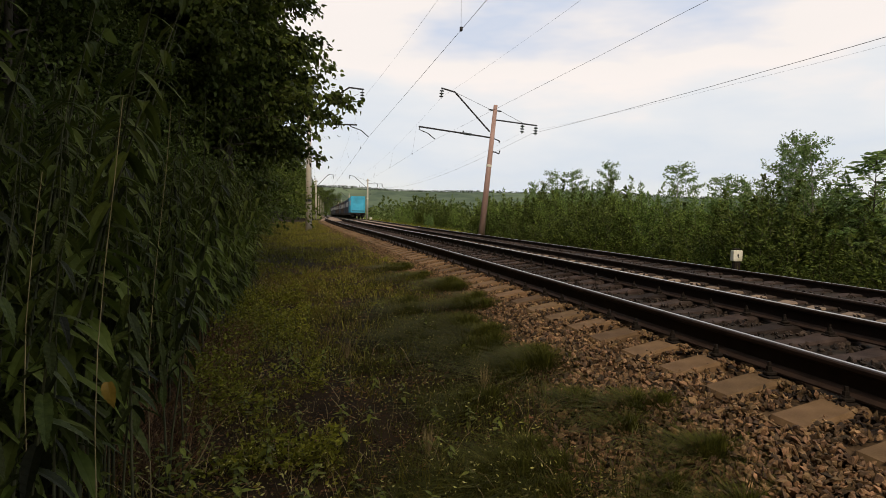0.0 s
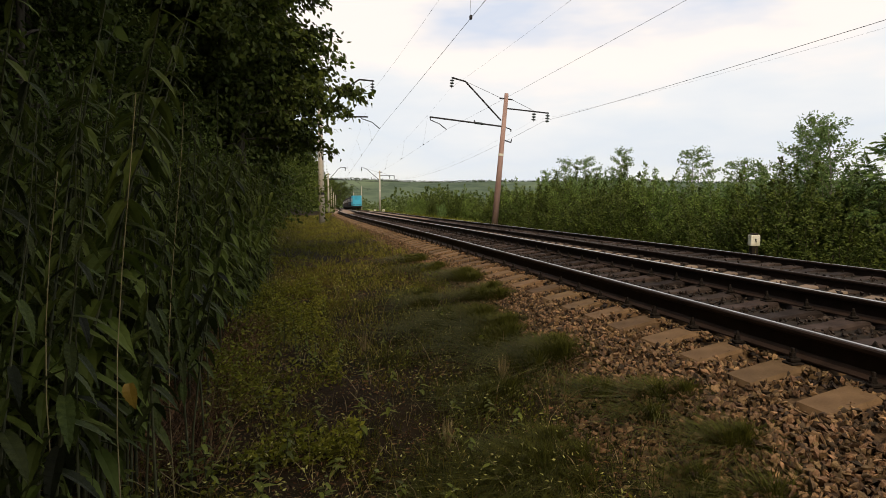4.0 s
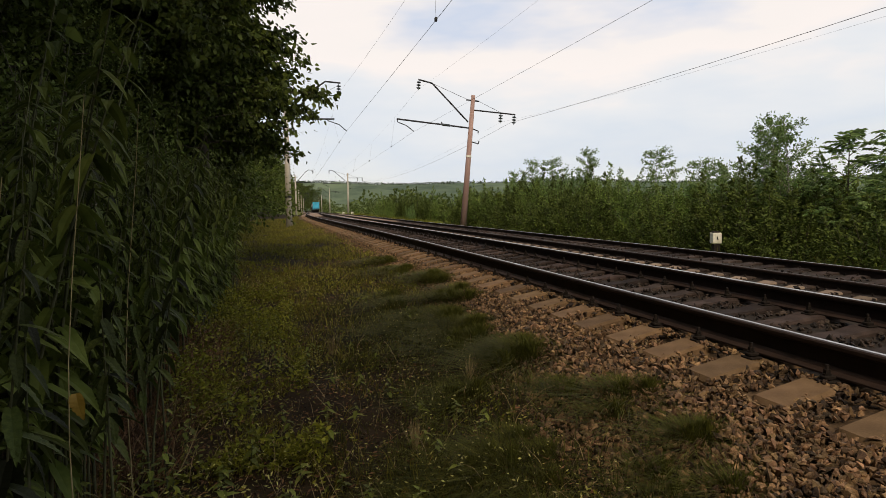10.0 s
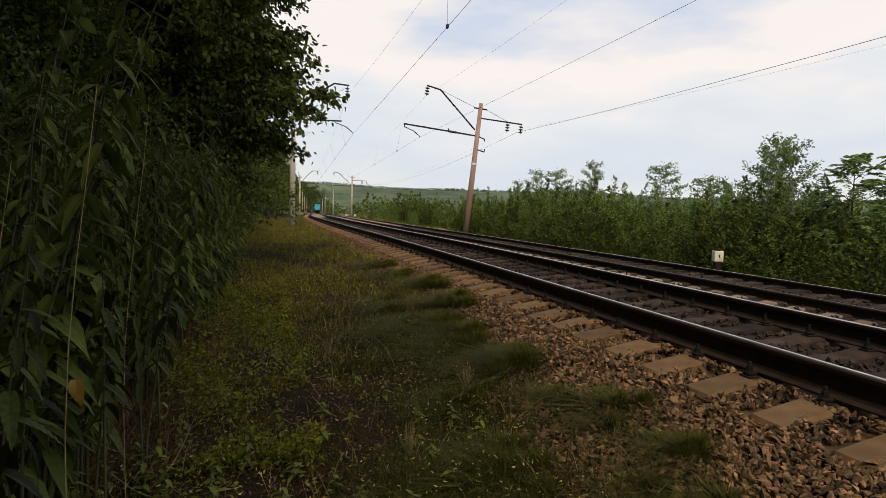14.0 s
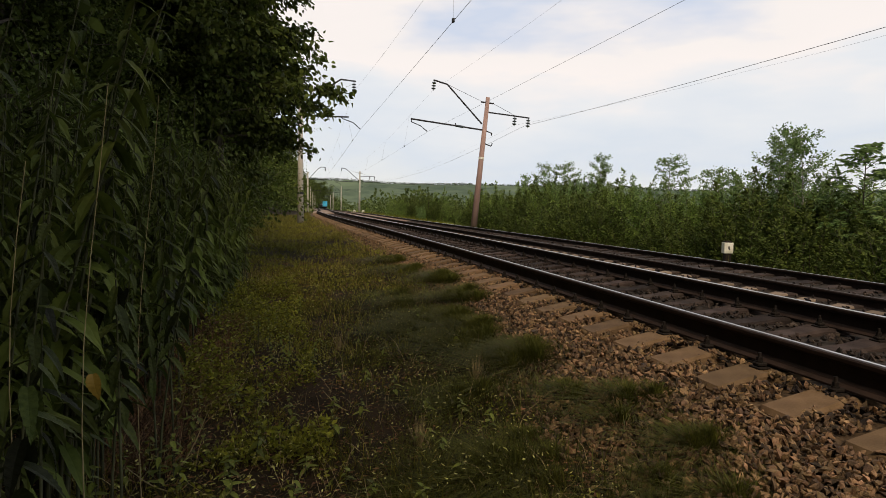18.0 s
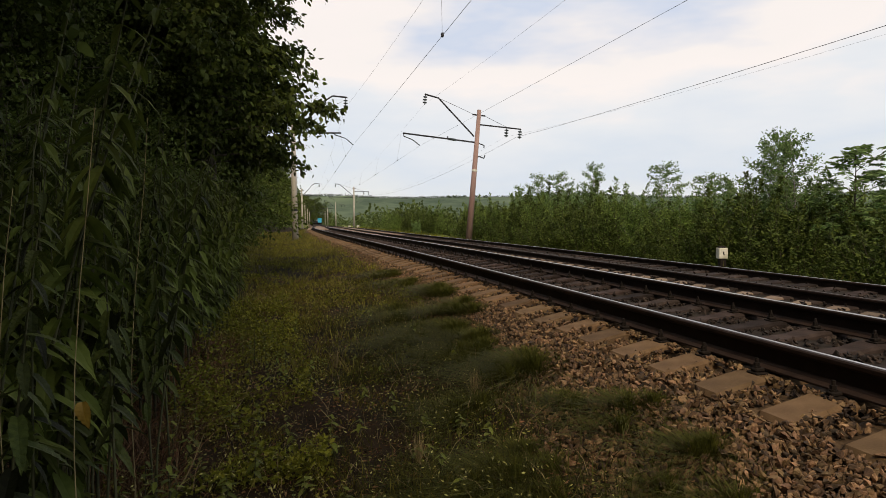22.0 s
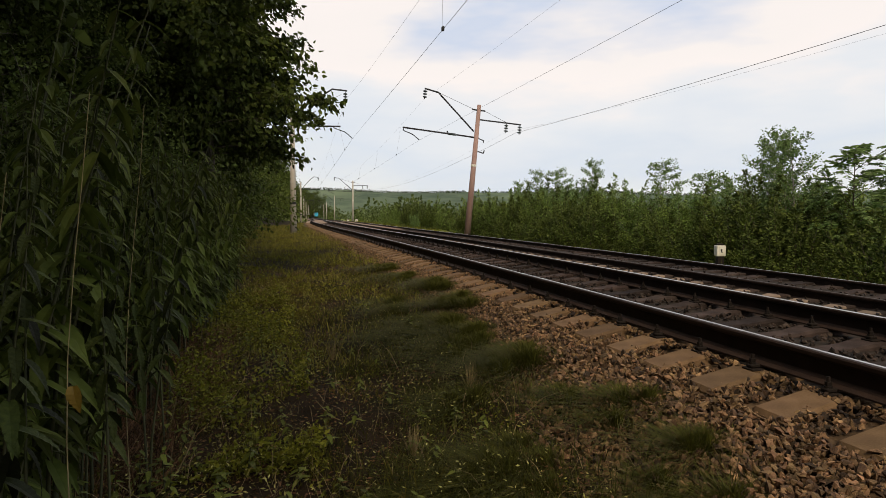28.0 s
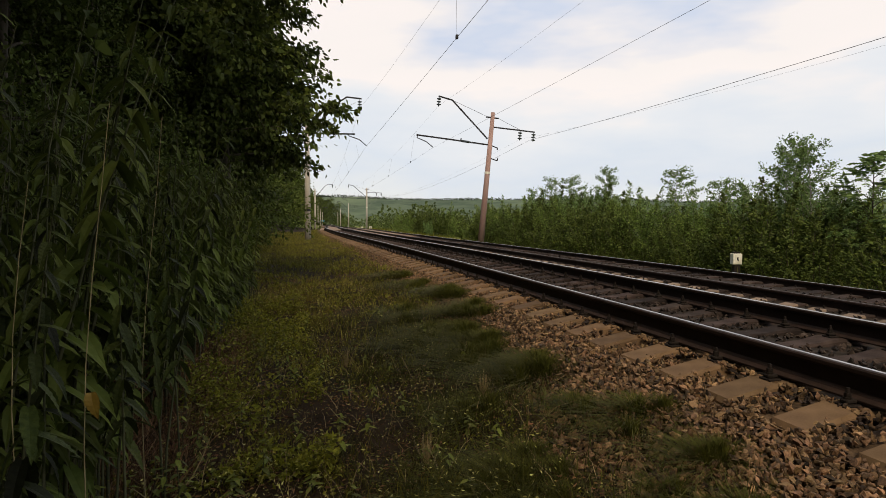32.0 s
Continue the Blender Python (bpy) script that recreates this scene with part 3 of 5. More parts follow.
# ---------------------------------------------------------------- masts and wires
def insulator(top, base):
    """A string of three glass discs on a thin rod."""
    bm = bmesh.new()
    rod(bm, top, Vector(top) - Vector((0, 0, 0.62)), 0.02, sides=6)
    string = part("insulator", bm, M["bracket"], base)
    disc = None
    for k in range(3):
        m = pose(top[0], top[1], top[2] - 0.14 - 0.17 * k)
        if disc is None:
            bm = bmesh.new()
            rings = [(0.03, 0.05), (0.13, 0.015), (0.135, -0.03), (0.06, -0.06)]
            rows = [[bm.verts.new((r * math.cos(i * math.pi / 7), r * math.sin(i * math.pi / 7), z)) for i in range(14)] for r, z in rings]
            for p, q in zip(rows, rows[1:]):
                for i in range(14):
                    bm.faces.new((p[i], q[i], q[(i + 1) % 14], p[(i + 1) % 14]))
            bm.faces.new(rows[0][::-1])
            bm.faces.new(rows[-1])
            bmesh.ops.recalc_face_normals(bm, faces=bm.faces)
            disc = part("disc", bm, M["insulator"], string)
            disc.matrix_basis = m
        else:
            share("disc", disc.data, string, m)


def beam_bmesh(points, r=0.045):
    bm = bmesh.new()
    for a, b in zip(points, points[1:]):
        rod(bm, a, b, r, sides=6)
    return bm


def make_mast(kind, mat):
    """A conical concrete mast of the overhead line. kind 'right' has a feeder arm on its far side; arms of 'left' reach over the near track."""
    base = tagged(new("catenary_mast"), "tall conical concrete mast carrying dark steel arms over the track", "mast", "masts of the overhead line")
    bm = bmesh.new()
    rod(bm, (0, 0, -1.6), (0, 0, 8.07), 0.215, 0.125, sides=20)
    part("shaft", bm, mat, base, smooth=True)
    bm = bmesh.new()
    box(bm, -0.42, 0.42, -0.04, 0.04, 7.70, 7.78, 0.01)
    part("cross_arm", bm, M["bracket"], base)
    if kind == "right":
        part("upper_arm", beam_bmesh([(-0.2, 0, 6.39), (-2.67, 0, 8.49), (-3.55, 0, 8.62)], 0.05), M["bracket"], base)
        part("cantilever", beam_bmesh([(0.15, 0, 6.02), (-2.0, 0, 6.06), (-4.7, 0, 6.10)], 0.05), M["bracket"], base)
        part("steady_arm", beam_bmesh([(-4.66, 0, 6.1), (-4.64, 0, 5.92), (-4.07, 0, 5.76), (-3.6, 0, 5.46)], 0.028), M["bracket"], base)
        insulator((-3.5, 0, 8.6), base)
        part("stay_wire", beam_bmesh([(-0.3, 0, 7.75), (-2.6, 0, 8.47)], 0.012), M["wire"], base)
        part("feeder_arm", beam_bmesh([(0.0, 0, 7.16), (2.86, 0, 7.18)], 0.045), M["bracket"], base)
        part("feeder_stay", beam_bmesh([(0.35, 0, 7.75), (1.9, 0, 7.2)], 0.012), M["wire"], base)
        insulator((1.9, 0, 7.16), base)
        insulator((2.8, 0, 7.16), base)
        part("hook", beam_bmesh([(0.1, 0, 6.0), (0.5, 0, 5.9), (0.5, 0, 5.76)], 0.035), M["bracket"], base)
        part("hook", beam_bmesh([(0.1, 0, 5.2), (0.56, 0, 5.1), (0.6, 0, 5.3)], 0.035), M["bracket"], base)
        bm = bmesh.new()
        rod(bm, (0, 0, 4.2), (0, 0, 4.34), 0.178, 0.176, sides=20)
        part("number_band", bm, M["white"], base, "white painted band")
        bm = bmesh.new()
        rod(bm, (-1.85, 0, 6.06), (-1.35, 0, 6.05), 0.075, sides=10)
        part("rod_insulator", bm, M["insulator"], base)
        bm = bmesh.new()
        box(bm, -1.92, -1.86, -0.04, 0.04, 6.08, 6.22, 0.005)
        part("clevis", bm, M["bracket"], base)
    else:
        part("upper_arm", beam_bmesh([(0.2, 0, 6.8), (1.9, 0, 8.72), (2.47, 0, 9.1), (3.4, 0, 9.03)], 0.05), M["bracket"], base)
        part("cantilever", beam_bmesh([(0.1, 0, 6.76), (2.96, 0, 6.8)], 0.05), M["bracket"], base)
        part("steady_arm", beam_bmesh([(2.5, 0, 6.76), (2.61, 0, 6.67), (3.25, 0, 6.46), (3.71, 0, 6.06)], 0.028), M["bracket"], base)
        insulator((3.28, 0, 8.98), base)
        bm = bmesh.new()
        rod(bm, (0, 0, 1.9), (0, 0, 2.05), 0.21, 0.208, sides=16)
        box(bm, -0.62, 0.1, -0.05, 0.05, 2.3, 2.38, 0.01)
        part("clamp", bm, M["bracket"], base)
    return base


mast_right = make_mast("right", M["pole"])
mast_right.matrix_basis = pose(10.44, 38.3, -0.43, 0, 5.26, 0)
tagged(mast_right, "leaning reddish concrete mast with dark steel arms and insulators")
mast_far = make_mast("right", M["pole_grey"])
done = False
for x, y, z, turn in ((10.3, 122, -1.5, 1.0), (11.45, 205, -2.67, -1), (float(line_x(285)) + 11.2, 285, -3.6, -2), (float(line_x(360)) + 11.2, 360, -4.4, -3), (9.5, -47, -0.5, 0)):
    at = pose(x, y, z, 0, 0.4 * (turn == 1.0), turn)
    made = copy_thing(mast_far, at) if done else mast_far
    mast_far.matrix_basis, done = (mast_far.matrix_basis if done else at), True
    tagged(made, "pale grey concrete mast with steel arms beside the far track")
mast_left = make_mast("left", M["pole_grey"])
mast_left.matrix_basis = pose(-0.26, 40.4, -0.52)
tagged(mast_left, "pale grey concrete mast half hidden by overhanging leaves")
for x, y, z in ((0.55, 122, -1.9), (1.8, 205, -2.9), (3.5, 285, -3.8), (5.6, 360, -4.6), (-1.6, -46, -0.5)):
    copy_thing(mast_left, pose(x, y, z))


def wire(points, r, label, steps=14):
    """A wire through supports with a parabola's sag in each span: rows of (x, y, z, sag of the span that follows)."""
    p = []
    for a, b in zip(points, points[1:]):
        for k in range(steps):
            t = k / steps
            p.append([a[0] + (b[0] - a[0]) * t, a[1] + (b[1] - a[1]) * t, a[2] + (b[2] - a[2]) * t - 4 * a[3] * t * (1 - t)])
    p.append(list(points[-1][:3]))
    v, f = tube(p, r, 5)
    return tagged(sheet("overhead_wire", v, f, M["wire"]), label, "wire", "wires of the overhead line")


CONTACT_1 = [(3.85, -46, 5.7, 0.12), (3.45, 40.4, 5.55, 0.15), (3.3, 122, 4.6, 0.1), (4.0, 205, 3.6, 0.1), (5.2, 285, 2.6, 0)]
MESSENGER_1 = [(4.9, -46, 8.1, 1.15), (2.99, 40.4, 7.86, 1.1), (3.0, 122, 6.3, 1.0), (3.5, 205, 5.4, 0.8), (4.7, 285, 4.5, 0)]
CONTACT_2 = [(8.35, -47, 5.6, 0.12), (7.35, 38.3, 5.32, 0.15), (6.7, 122, 4.2, 0.1), (7.8, 205, 3.0, 0.1), (9, 285, 2.1, 0)]
MESSENGER_2 = [(7.3, -47, 7.9, 0.95), (7.70, 38.3, 7.9, 1.1), (6.9, 122, 6.5, 1.0), (8.0, 205, 5.3, 0.8), (9.2, 285, 4.4, 0)]
wire(CONTACT_1, 0.006, "dark contact wire over the near track")
wire(MESSENGER_1, 0.0035, "thin messenger wire over the near track")
wire(CONTACT_2, 0.0045, "dark contact wire over the far track")
wire(MESSENGER_2, 0.0028, "thin messenger wire over the far track")
wire([(13.3, -47, 6.55, 0.87), (13.62, 38.3, 5.95, 1.1), (13.1, 122, 5.0, 0.8), (14.2, 205, 3.9, 0.8), (15.5, 285, 3, 0)], 0.008, "heavy dark feeder wire on the outer insulators")
wire([(12.4, -47, 6.2, 1.25), (12.9, 38.3, 5.95, 1.1), (12.2, 122, 5.0, 0.8), (13.3, 205, 3.9, 0.8), (14.6, 285, 3, 0)], 0.0022, "thin feeder wire on the inner insulators")


def along(points, y):
    for a, b in zip(points, points[1:]):
        if a[1] <= y <= b[1]:
            t = (y - a[1]) / (b[1] - a[1])
            return Vector((a[0] + (b[0] - a[0]) * t, y, a[2] + (b[2] - a[2]) * t - 4 * a[3] * t * (1 - t)))


for low, high in ((CONTACT_1, MESSENGER_1), (CONTACT_2, MESSENGER_2)):
    for y in (3.0, 15.4, 47, 60, 75, 90, 105) if low is CONTACT_1 else (47, 60, 75, 90, 105):
        bm = bmesh.new()
        a, b = along(low, y), along(high, y)
        rod(bm, a, b, 0.0035, sides=5)
        ob = tagged(part("dropper_wire", bm, M["wire"]), "thin dropper hanging the contact wire from the messenger wire", "wire", "droppers of the overhead line")
        bm = bmesh.new()
        box(bm, a.x - 0.03, a.x + 0.03, a.y - 0.05, a.y + 0.05, a.z - 0.03, a.z + 0.07, 0.008)
        part("clamp", bm, M["bracket"], ob)


# ---------------------------------------------------------------- marker posts
def make_marker():
    base = tagged(new("marker_post"), "small white-headed railway marker post with a dark mark", "marker post", "marker posts beside the line")
    bm = bmesh.new()
    box(bm, -0.085, 0.085, -0.085, 0.085, -0.75, 0.02, 0.01)
    part("post", bm, M["iron"], base)
    bm = bmesh.new()
    box(bm, -0.125, 0.125, -0.1, 0.1, 0.0, 0.30, 0.012)
    head = part("head", bm, M["white"], base, "white painted head")
    bm = bmesh.new()
    box(bm, -0.02, 0.02, -0.108, -0.1, 0.13, 0.2, 0.002)
    box(bm, -0.005, 0.03, -0.108, -0.1, 0.10, 0.13, 0.002)
    part("mark", bm, M["black"], head, "dark painted mark")
    bm = bmesh.new()
    box(bm, -0.09, 0.09, -0.075, 0.075, 0.30, 0.345, 0.012)
    part("cap", bm, M["iron"], base)
    return base


marker = make_marker()
marker.matrix_basis = pose(11.39, 15.17, -0.22, 0, 0, -12)
copy_thing(marker, on_line(112, 10.6, -0.3) @ Matrix.Scale(1.7, 4))
copy_thing(marker, on_line(140, 10.7, -0.4) @ Matrix.Scale(1.7, 4))


# ---------------------------------------------------------------- the freight train
WAGON = 14.6


def wheel_bmesh():
    bm = bmesh.new()
    rod(bm, (-0.07, 0, 0.475), (0.07, 0, 0.475), 0.475, sides=20)
    rod(bm, (0.07, 0, 0.475), (0.1, 0, 0.475), 0.5, sides=20)
    rod(bm, (-0.1, 0, 0.475), (0.12, 0, 0.475), 0.14, sides=12)
    return bm


def make_wagon(paint, label, doors):
    base = tagged(new("container_wagon"), label, "wagon", "wagons of the freight train")
    bm = bmesh.new()
    box(bm, -1.25, 1.25, -6.7, 6.7, 0.92, 1.06, 0.02)
    box(bm, -0.35, 0.35, -6.6, 6.6, 0.62, 0.92, 0.02)
    for x in (-1.22, 1.14):
        box(bm, x, x + 0.08, -6.7, 6.7, 0.7, 0.95, 0.01)
    part("deck", bm, M["wagon"], base)
    first = None
    for y in (-4.9, 4.9):
        bm = bmesh.new()
        for x in (-1.02, 0.94):
            box(bm, x, x + 0.08, y - 1.15, y + 1.15, 0.42, 0.62, 0.02)
        box(bm, -1.0, 1.0, y - 0.2, y + 0.2, 0.45, 0.65, 0.02)
        bogie = part("bogie", bm, M["wagon"], base)
        for dy in (-0.925, 0.925):
            for x, turn in ((-0.8, 0), (0.8, 180)):
                if first is None:
                    first = part("wheel", wheel_bmesh(), M["iron"], bogie)
                    first.matrix_basis = pose(x, y + dy, 0, 0, 0, turn)
                else:
                    share("wheel", first.data, bogie, pose(x, y + dy, 0, 0, 0, turn))
    for y, s in ((-6.7, -1), (6.7, 1)):
        bm = bmesh.new()
        box(bm, -0.11, 0.11, min(y, y + 0.6 * s), max(y, y + 0.6 * s), 0.72, 1.0, 0.03)
        part("coupler", bm, M["iron"], base)
        for x in (-0.9, 0.9):
            bm = bmesh.new()
            box(bm, x - 0.18, x + 0.18, y - 0.04, y + 0.04, 0.35, 0.7, 0.01)
            part("end_step", bm, M["iron"], base)
    bm = bmesh.new()
    box(bm, -1.19, 1.19, -6.05, 6.05, 1.1, 3.8, 0.0)
    n = 44
    for k in range(n):
        y = -5.9 + 11.8 * (k + 0.5) / n
        for x in (-1.215, 1.19):
            box(bm, x, x + 0.025, y - 0.07, y + 0.07, 1.28, 3.66)
    can = part("container", bm, paint, base)
    bm = bmesh.new()
    for x in (-1.22, 1.06):
        for y in (-6.1, 5.94):
            box(bm, x, x + 0.16, y, y + 0.16, 1.08, 3.84, 0.01)
    for y in (-6.1, 5.98):
        box(bm, -1.22, 1.22, y, y + 0.12, 3.68, 3.85, 0.01)
        box(bm, -1.22, 1.22, y, y + 0.12, 1.08, 1.26, 0.01)
    part("corner_frame", bm, paint, can)
    for x in (-0.54, 0.54):
        bm = bmesh.new()
        box(bm, x - 0.52, x + 0.52, -6.09, -6.04, 1.28, 3.66, 0.015)
        door = part("door", bm, paint, can)
        for dx in (-0.22, 0.22):
            bm = bmesh.new()
            rod(bm, (x + dx, -6.12, 1.25), (x + dx, -6.12, 3.68), 0.022, sides=6)
            part("locking_bar", bm, paint if doors else M["iron"], door)
    if doors:
        bm = bmesh.new()
        box(bm, -1.05, 1.05, -6.13, -6.1, 1.3, 1.42, 0.005)
        part("label_strip", bm, M["black"], can, "dark lettered strip along the sill")
    for y in (-3.2, 3.2):
        bm = bmesh.new()
        box(bm, -1.232, -1.216, y - 1.7, y + 1.7, 2.3, 3.2, 0.003)
        part("side_panel", bm, M["panel_white"], can, "white square marking")
    return base


def make_train():
    paints = [(M["blue"], "bright blue shipping container on a dark flat wagon", True), (M["navy"], "navy blue shipping container on a dark flat wagon", False),
              (M["brown_paint"], "dark brown shipping container on a dark flat wagon", False)]
    kinds = [make_wagon(*p) for p in paints]
    order = [0, 1, 1, 2, 1, 2, 2, 1, 1, 2, 1, 1, 2, 1]
    used, train = set(), []
    for k in order:
        if k in used:
            train.append(copy_thing(kinds[k], Matrix()))
        else:
            used.add(k)
            train.append(kinds[k])
    return train


TRAIN = make_train()


def train_pose(y):
    tilt = math.degrees(math.atan2(float(line_z(y + 5) - line_z(y - 5)), 10))
    return pose(float(line_x(y)) + NEAR + APART + GAUGE / 2, y, float(line_z(y)) + SECOND_Z, tilt, 0, -heading(y))


def motions():
    """The train rolls away along the far track, at 16 m/s and then more slowly up the far bend."""
    when, gone = [0, 3, 7, 11, 14, 19, 22, 25, 29, 32], [108, 156, 214, 264, 299, 354, 388, 425, 505, 590]
    for i, wagon in enumerate(TRAIN):
        walk(wagon, [(t, train_pose(y + 6.1 + WAGON * i)) for t, y in zip(when, gone)])


# ---------------------------------------------------------------- plants
def wood_pieces(rng, height, spread, limbs, lean=0.1, low=0.12, rise=0.5, r0=0.11, taper=0.75):
    """A trunk with limbs and twigs: the tubes, and the places and directions along the twigs."""
    top = np.array([rng.uniform(-lean, lean) * height, rng.uniform(-lean, lean) * height, height * 0.95])
    t = np.linspace(0, 1, 7)[:, None]
    bend = rng.normal(size=3) * 0.04 * height * [1, 1, 0]
    trunk = top * t + bend * np.sin(t * np.pi)
    pieces = [tube(trunk, r0 * (1 - 0.85 * t[:, 0]), 7)]
    at, way = [], []
    for k in range(limbs):
        h = low + (0.97 - low) * (k + rng.random()) / limbs
        start = top * h + bend * math.sin(h * math.pi)
        a = k * 2.4 + rng.uniform(-0.5, 0.5)
        length = spread * (1.05 - taper * h ** (1.5 if taper < 0.8 else 1.0)) * rng.uniform(0.6, 1.15)
        d = np.array([math.cos(a), math.sin(a), rise * rng.uniform(0.4, 1.5)])
        s = np.linspace(0, 1, 5)[:, None]
        limb = start + d * s * length + np.array([0, 0, -0.25 * length]) * s ** 2
        pieces.append(tube(limb, 0.35 * r0 * (1 - h * 0.5) * (1 - 0.85 * s[:, 0]), 5))
        for _ in range(7):
            q = rng.uniform(0.25, 1.0)
            b = start + d * q * length + np.array([0, 0, -0.25 * length]) * q ** 2
            e = unit(d + rng.normal(size=3) * 0.75) * length * rng.uniform(0.22, 0.5)
            w = b + e * np.linspace(0, 1, 3)[:, None] + np.array([0, 0, -0.12]) * length * np.linspace(0, 1, 3)[:, None] ** 2
            pieces.append(tube(w, [0.01, 0.007, 0.003], 3))
            for u in np.linspace(0.15, 1.05, 6):
                at.append(b + e * u + np.array([0, 0, -0.12]) * length * u * u)
                way.append(e)
    return pieces, np.array(at), unit(np.array(way))


def make_tree(name, seed, height, spread, limbs, leaves, leaf, mat, bark, label, category, rise=0.5, droop=0.5, low=0.12, puff=0.16, wide=0.55, r0=0.11, group="", taper=0.75, fine=False):
    rng = np.random.default_rng(seed)
    pieces, at, way = wood_pieces(rng, height, spread, limbs, low=low, rise=rise, r0=r0, taper=taper)
    pick = rng.integers(0, len(at), leaves)
    place = at[pick] + rng.normal(size=(leaves, 3)) * puff * [1, 1, 0.7]
    place[:, 2] = np.maximum(place[:, 2], 0.05)
    v, f = leaf_cloud(rng, place, way[pick] + rng.normal(size=(leaves, 3)) * 0.8, leaf * rng.uniform(0.6, 1.25, leaves), wide=wide, droop=droop, fine=fine)
    base = tagged(new(name), label, category, group)
    wv, wf = joined(pieces)
    sheet("trunk", wv, wf, bark, base, smooth=True)
    sheet("crown", v, f, mat, base)
    return base


def plant(base, x, y, scale, turn, sink=0.05, first=False, stretch=1.0):
    m = pose(x, y, float(ground_z(x, y)) - sink, 0, 0, turn) @ Matrix.Diagonal((scale, scale, scale * stretch, 1))
    if first:
        base.matrix_basis = m
        return base
    return copy_thing(base, m)


def scatter(bases, rows):
    used = set()
    for k, x, y, s, turn, *rest in rows:
        plant(bases[k], x, y, s, turn, first=k not in used, stretch=rest[0] if rest else 1.0)
        used.add(k)


def left_wood():
    label = "dense dark green deciduous tree at the wood's edge"
    g = "trees of the wood beside the line"
    kinds = [make_tree("edge_tree", 11, 8.0, 2.6, 20, 11000, 0.105, M["leaf_tree"], M["bark"], label, "tree", rise=0.35, droop=0.9, low=0.03, puff=0.2, group=g, fine=True),
             make_tree("edge_tree", 12, 7.0, 2.5, 18, 14000, 0.08, M["leaf_hazel"], M["bark"], "olive green bushy tree at the wood's edge", "tree", rise=0.4, droop=0.7, low=0.02, puff=0.2, group=g, fine=True),
             make_tree("edge_tree", 13, 9.0, 2.6, 20, 11000, 0.105, M["leaf_tree"], M["bark"], label, "tree", rise=0.3, droop=1.0, low=0.03, puff=0.18, group=g, fine=True),
             make_tree("overhanging_tree", 16, 9.5, 2.05, 38, 26000, 0.135, M["leaf_tree"], M["bark"], "dark green tree with drooping branches hanging over the path", "tree", rise=0.2, droop=1.2, low=0.27, taper=0.02, puff=0.12, group=g, fine=True),
             make_tree("tall_tree", 17, 13.0, 4.4, 24, 15000, 0.15, M["leaf_tree"], M["bark"], "tall broad tree added over the wood's edge for shade", "tree", rise=0.4, droop=0.5, low=0.3, puff=0.3, group=g, fine=True),
             make_tree("wood_bush", 18, 4.5, 2.0, 18, 11000, 0.12, M["leaf_tree"], M["bark"], "thick dark undergrowth bush inside the wood", "bush", rise=0.6, droop=0.6, low=0.02, puff=0.28, group=g, fine=True),
             make_tree("edge_tree", 20, 8.8, 2.3, 24, 15000, 0.11, M["leaf_hazel"], M["bark"], "olive green tree leaning out of the wood", "tree", rise=0.3, droop=0.9, low=0.34, puff=0.2, group=g, fine=True),
             make_tree("verge_shrub", 19, 2.4, 0.95, 16, 5200, 0.075, M["leaf_shrub"], M["bark"], "yellowish green shrub beside the path", "bush", rise=0.9, droop=0.3, low=0.02, puff=0.15, r0=0.03, group="shrubs beside the path", fine=True),
             make_tree("edge_tree", 26, 8.0, 2.6, 20, 11000, 0.12, M["leaf_tree_lit"], M["bark"], "green tree at the wood's edge, leaves brightened as if sunlit", "tree", rise=0.35, droop=0.8, low=0.03, puff=0.2, group=g, fine=True)]
    rows = []
    rng = random.Random(4)
    for y, x, k, s in ((4.6, -4.4, 2, 0.9), (6.4, -4.2, 1, 0.85), (8.6, -3.7, 0, 0.85), (10.6, -3.7, 1, 0.85), (13.2, -1.5, 3, 0.95), (14.8, -1.7, 3, 1.0), (11.6, -3.9, 1, 1.05), (14.6, -2.5, 6, 1.05), (17.0, -2.9, 6, 1.1), (9.6, -3.5, 1, 0.95), (20.0, -3.3, 6, 1.1), (14.0, -4.0, 2, 1.15), (16.5, -3.9, 2, 1.1), (18.5, -5.1, 8, 1.15), (12.0, -3.6, 2, 1.0),
                       (17.5, -4.3, 1, 1.0), (20.5, -5.0, 8, 0.95), (24.5, -5.0, 8, 1.0), (28, -4.4, 8, 1.1), (32, -4.5, 8, 1.0), (36, -4.6, 8, 1.0), (42, -4.8, 8, 1.1), (47, -4.8, 8, 1.1),
                       # rows behind y 0 and kind 4: mostly unseen, added to shade the foreground
                       (2.6, -4.4, 0, 0.95), (-1.0, -3.8, 2, 1.0), (-4.5, -3.4, 0, 1.0), (-8.5, -3.2, 2, 1.0), (-13, -4.0, 0, 1.1),
                       (-11, -4.8, 4, 1.0), (-7, -4.5, 4, 1.05), (-3, -4.4, 4, 1.0), (1.0, -4.9, 4, 1.05), (4.5, -5.4, 4, 1.0), (8.5, -4.9, 4, 1.0), (13, -5.2, 4, 1.0), (18, -5.6, 4, 1.0),
                       (15.5, -1.95, 6, 1.2), (0.6, -3.3, 4, 1.35), (-2.4, -2.9, 4, 1.3), (3.4, -5.2, 4, 1.35), (-6.5, -3.0, 4, 0.95), (-4.6, -3.6, 4, 0.9), (-10.5, -2.8, 4, 1.0), (-9, -8, 4, 1.2), (-2, -8, 4, 1.2), (5, -8.5, 4, 1.2), (12, -9, 4, 1.25), (24, -7.5, 4, 1.1), (32, -8, 4, 1.1)):
        rows.append((k, x, y, s * rng.uniform(0.96, 1.04), rng.uniform(0, 360)))
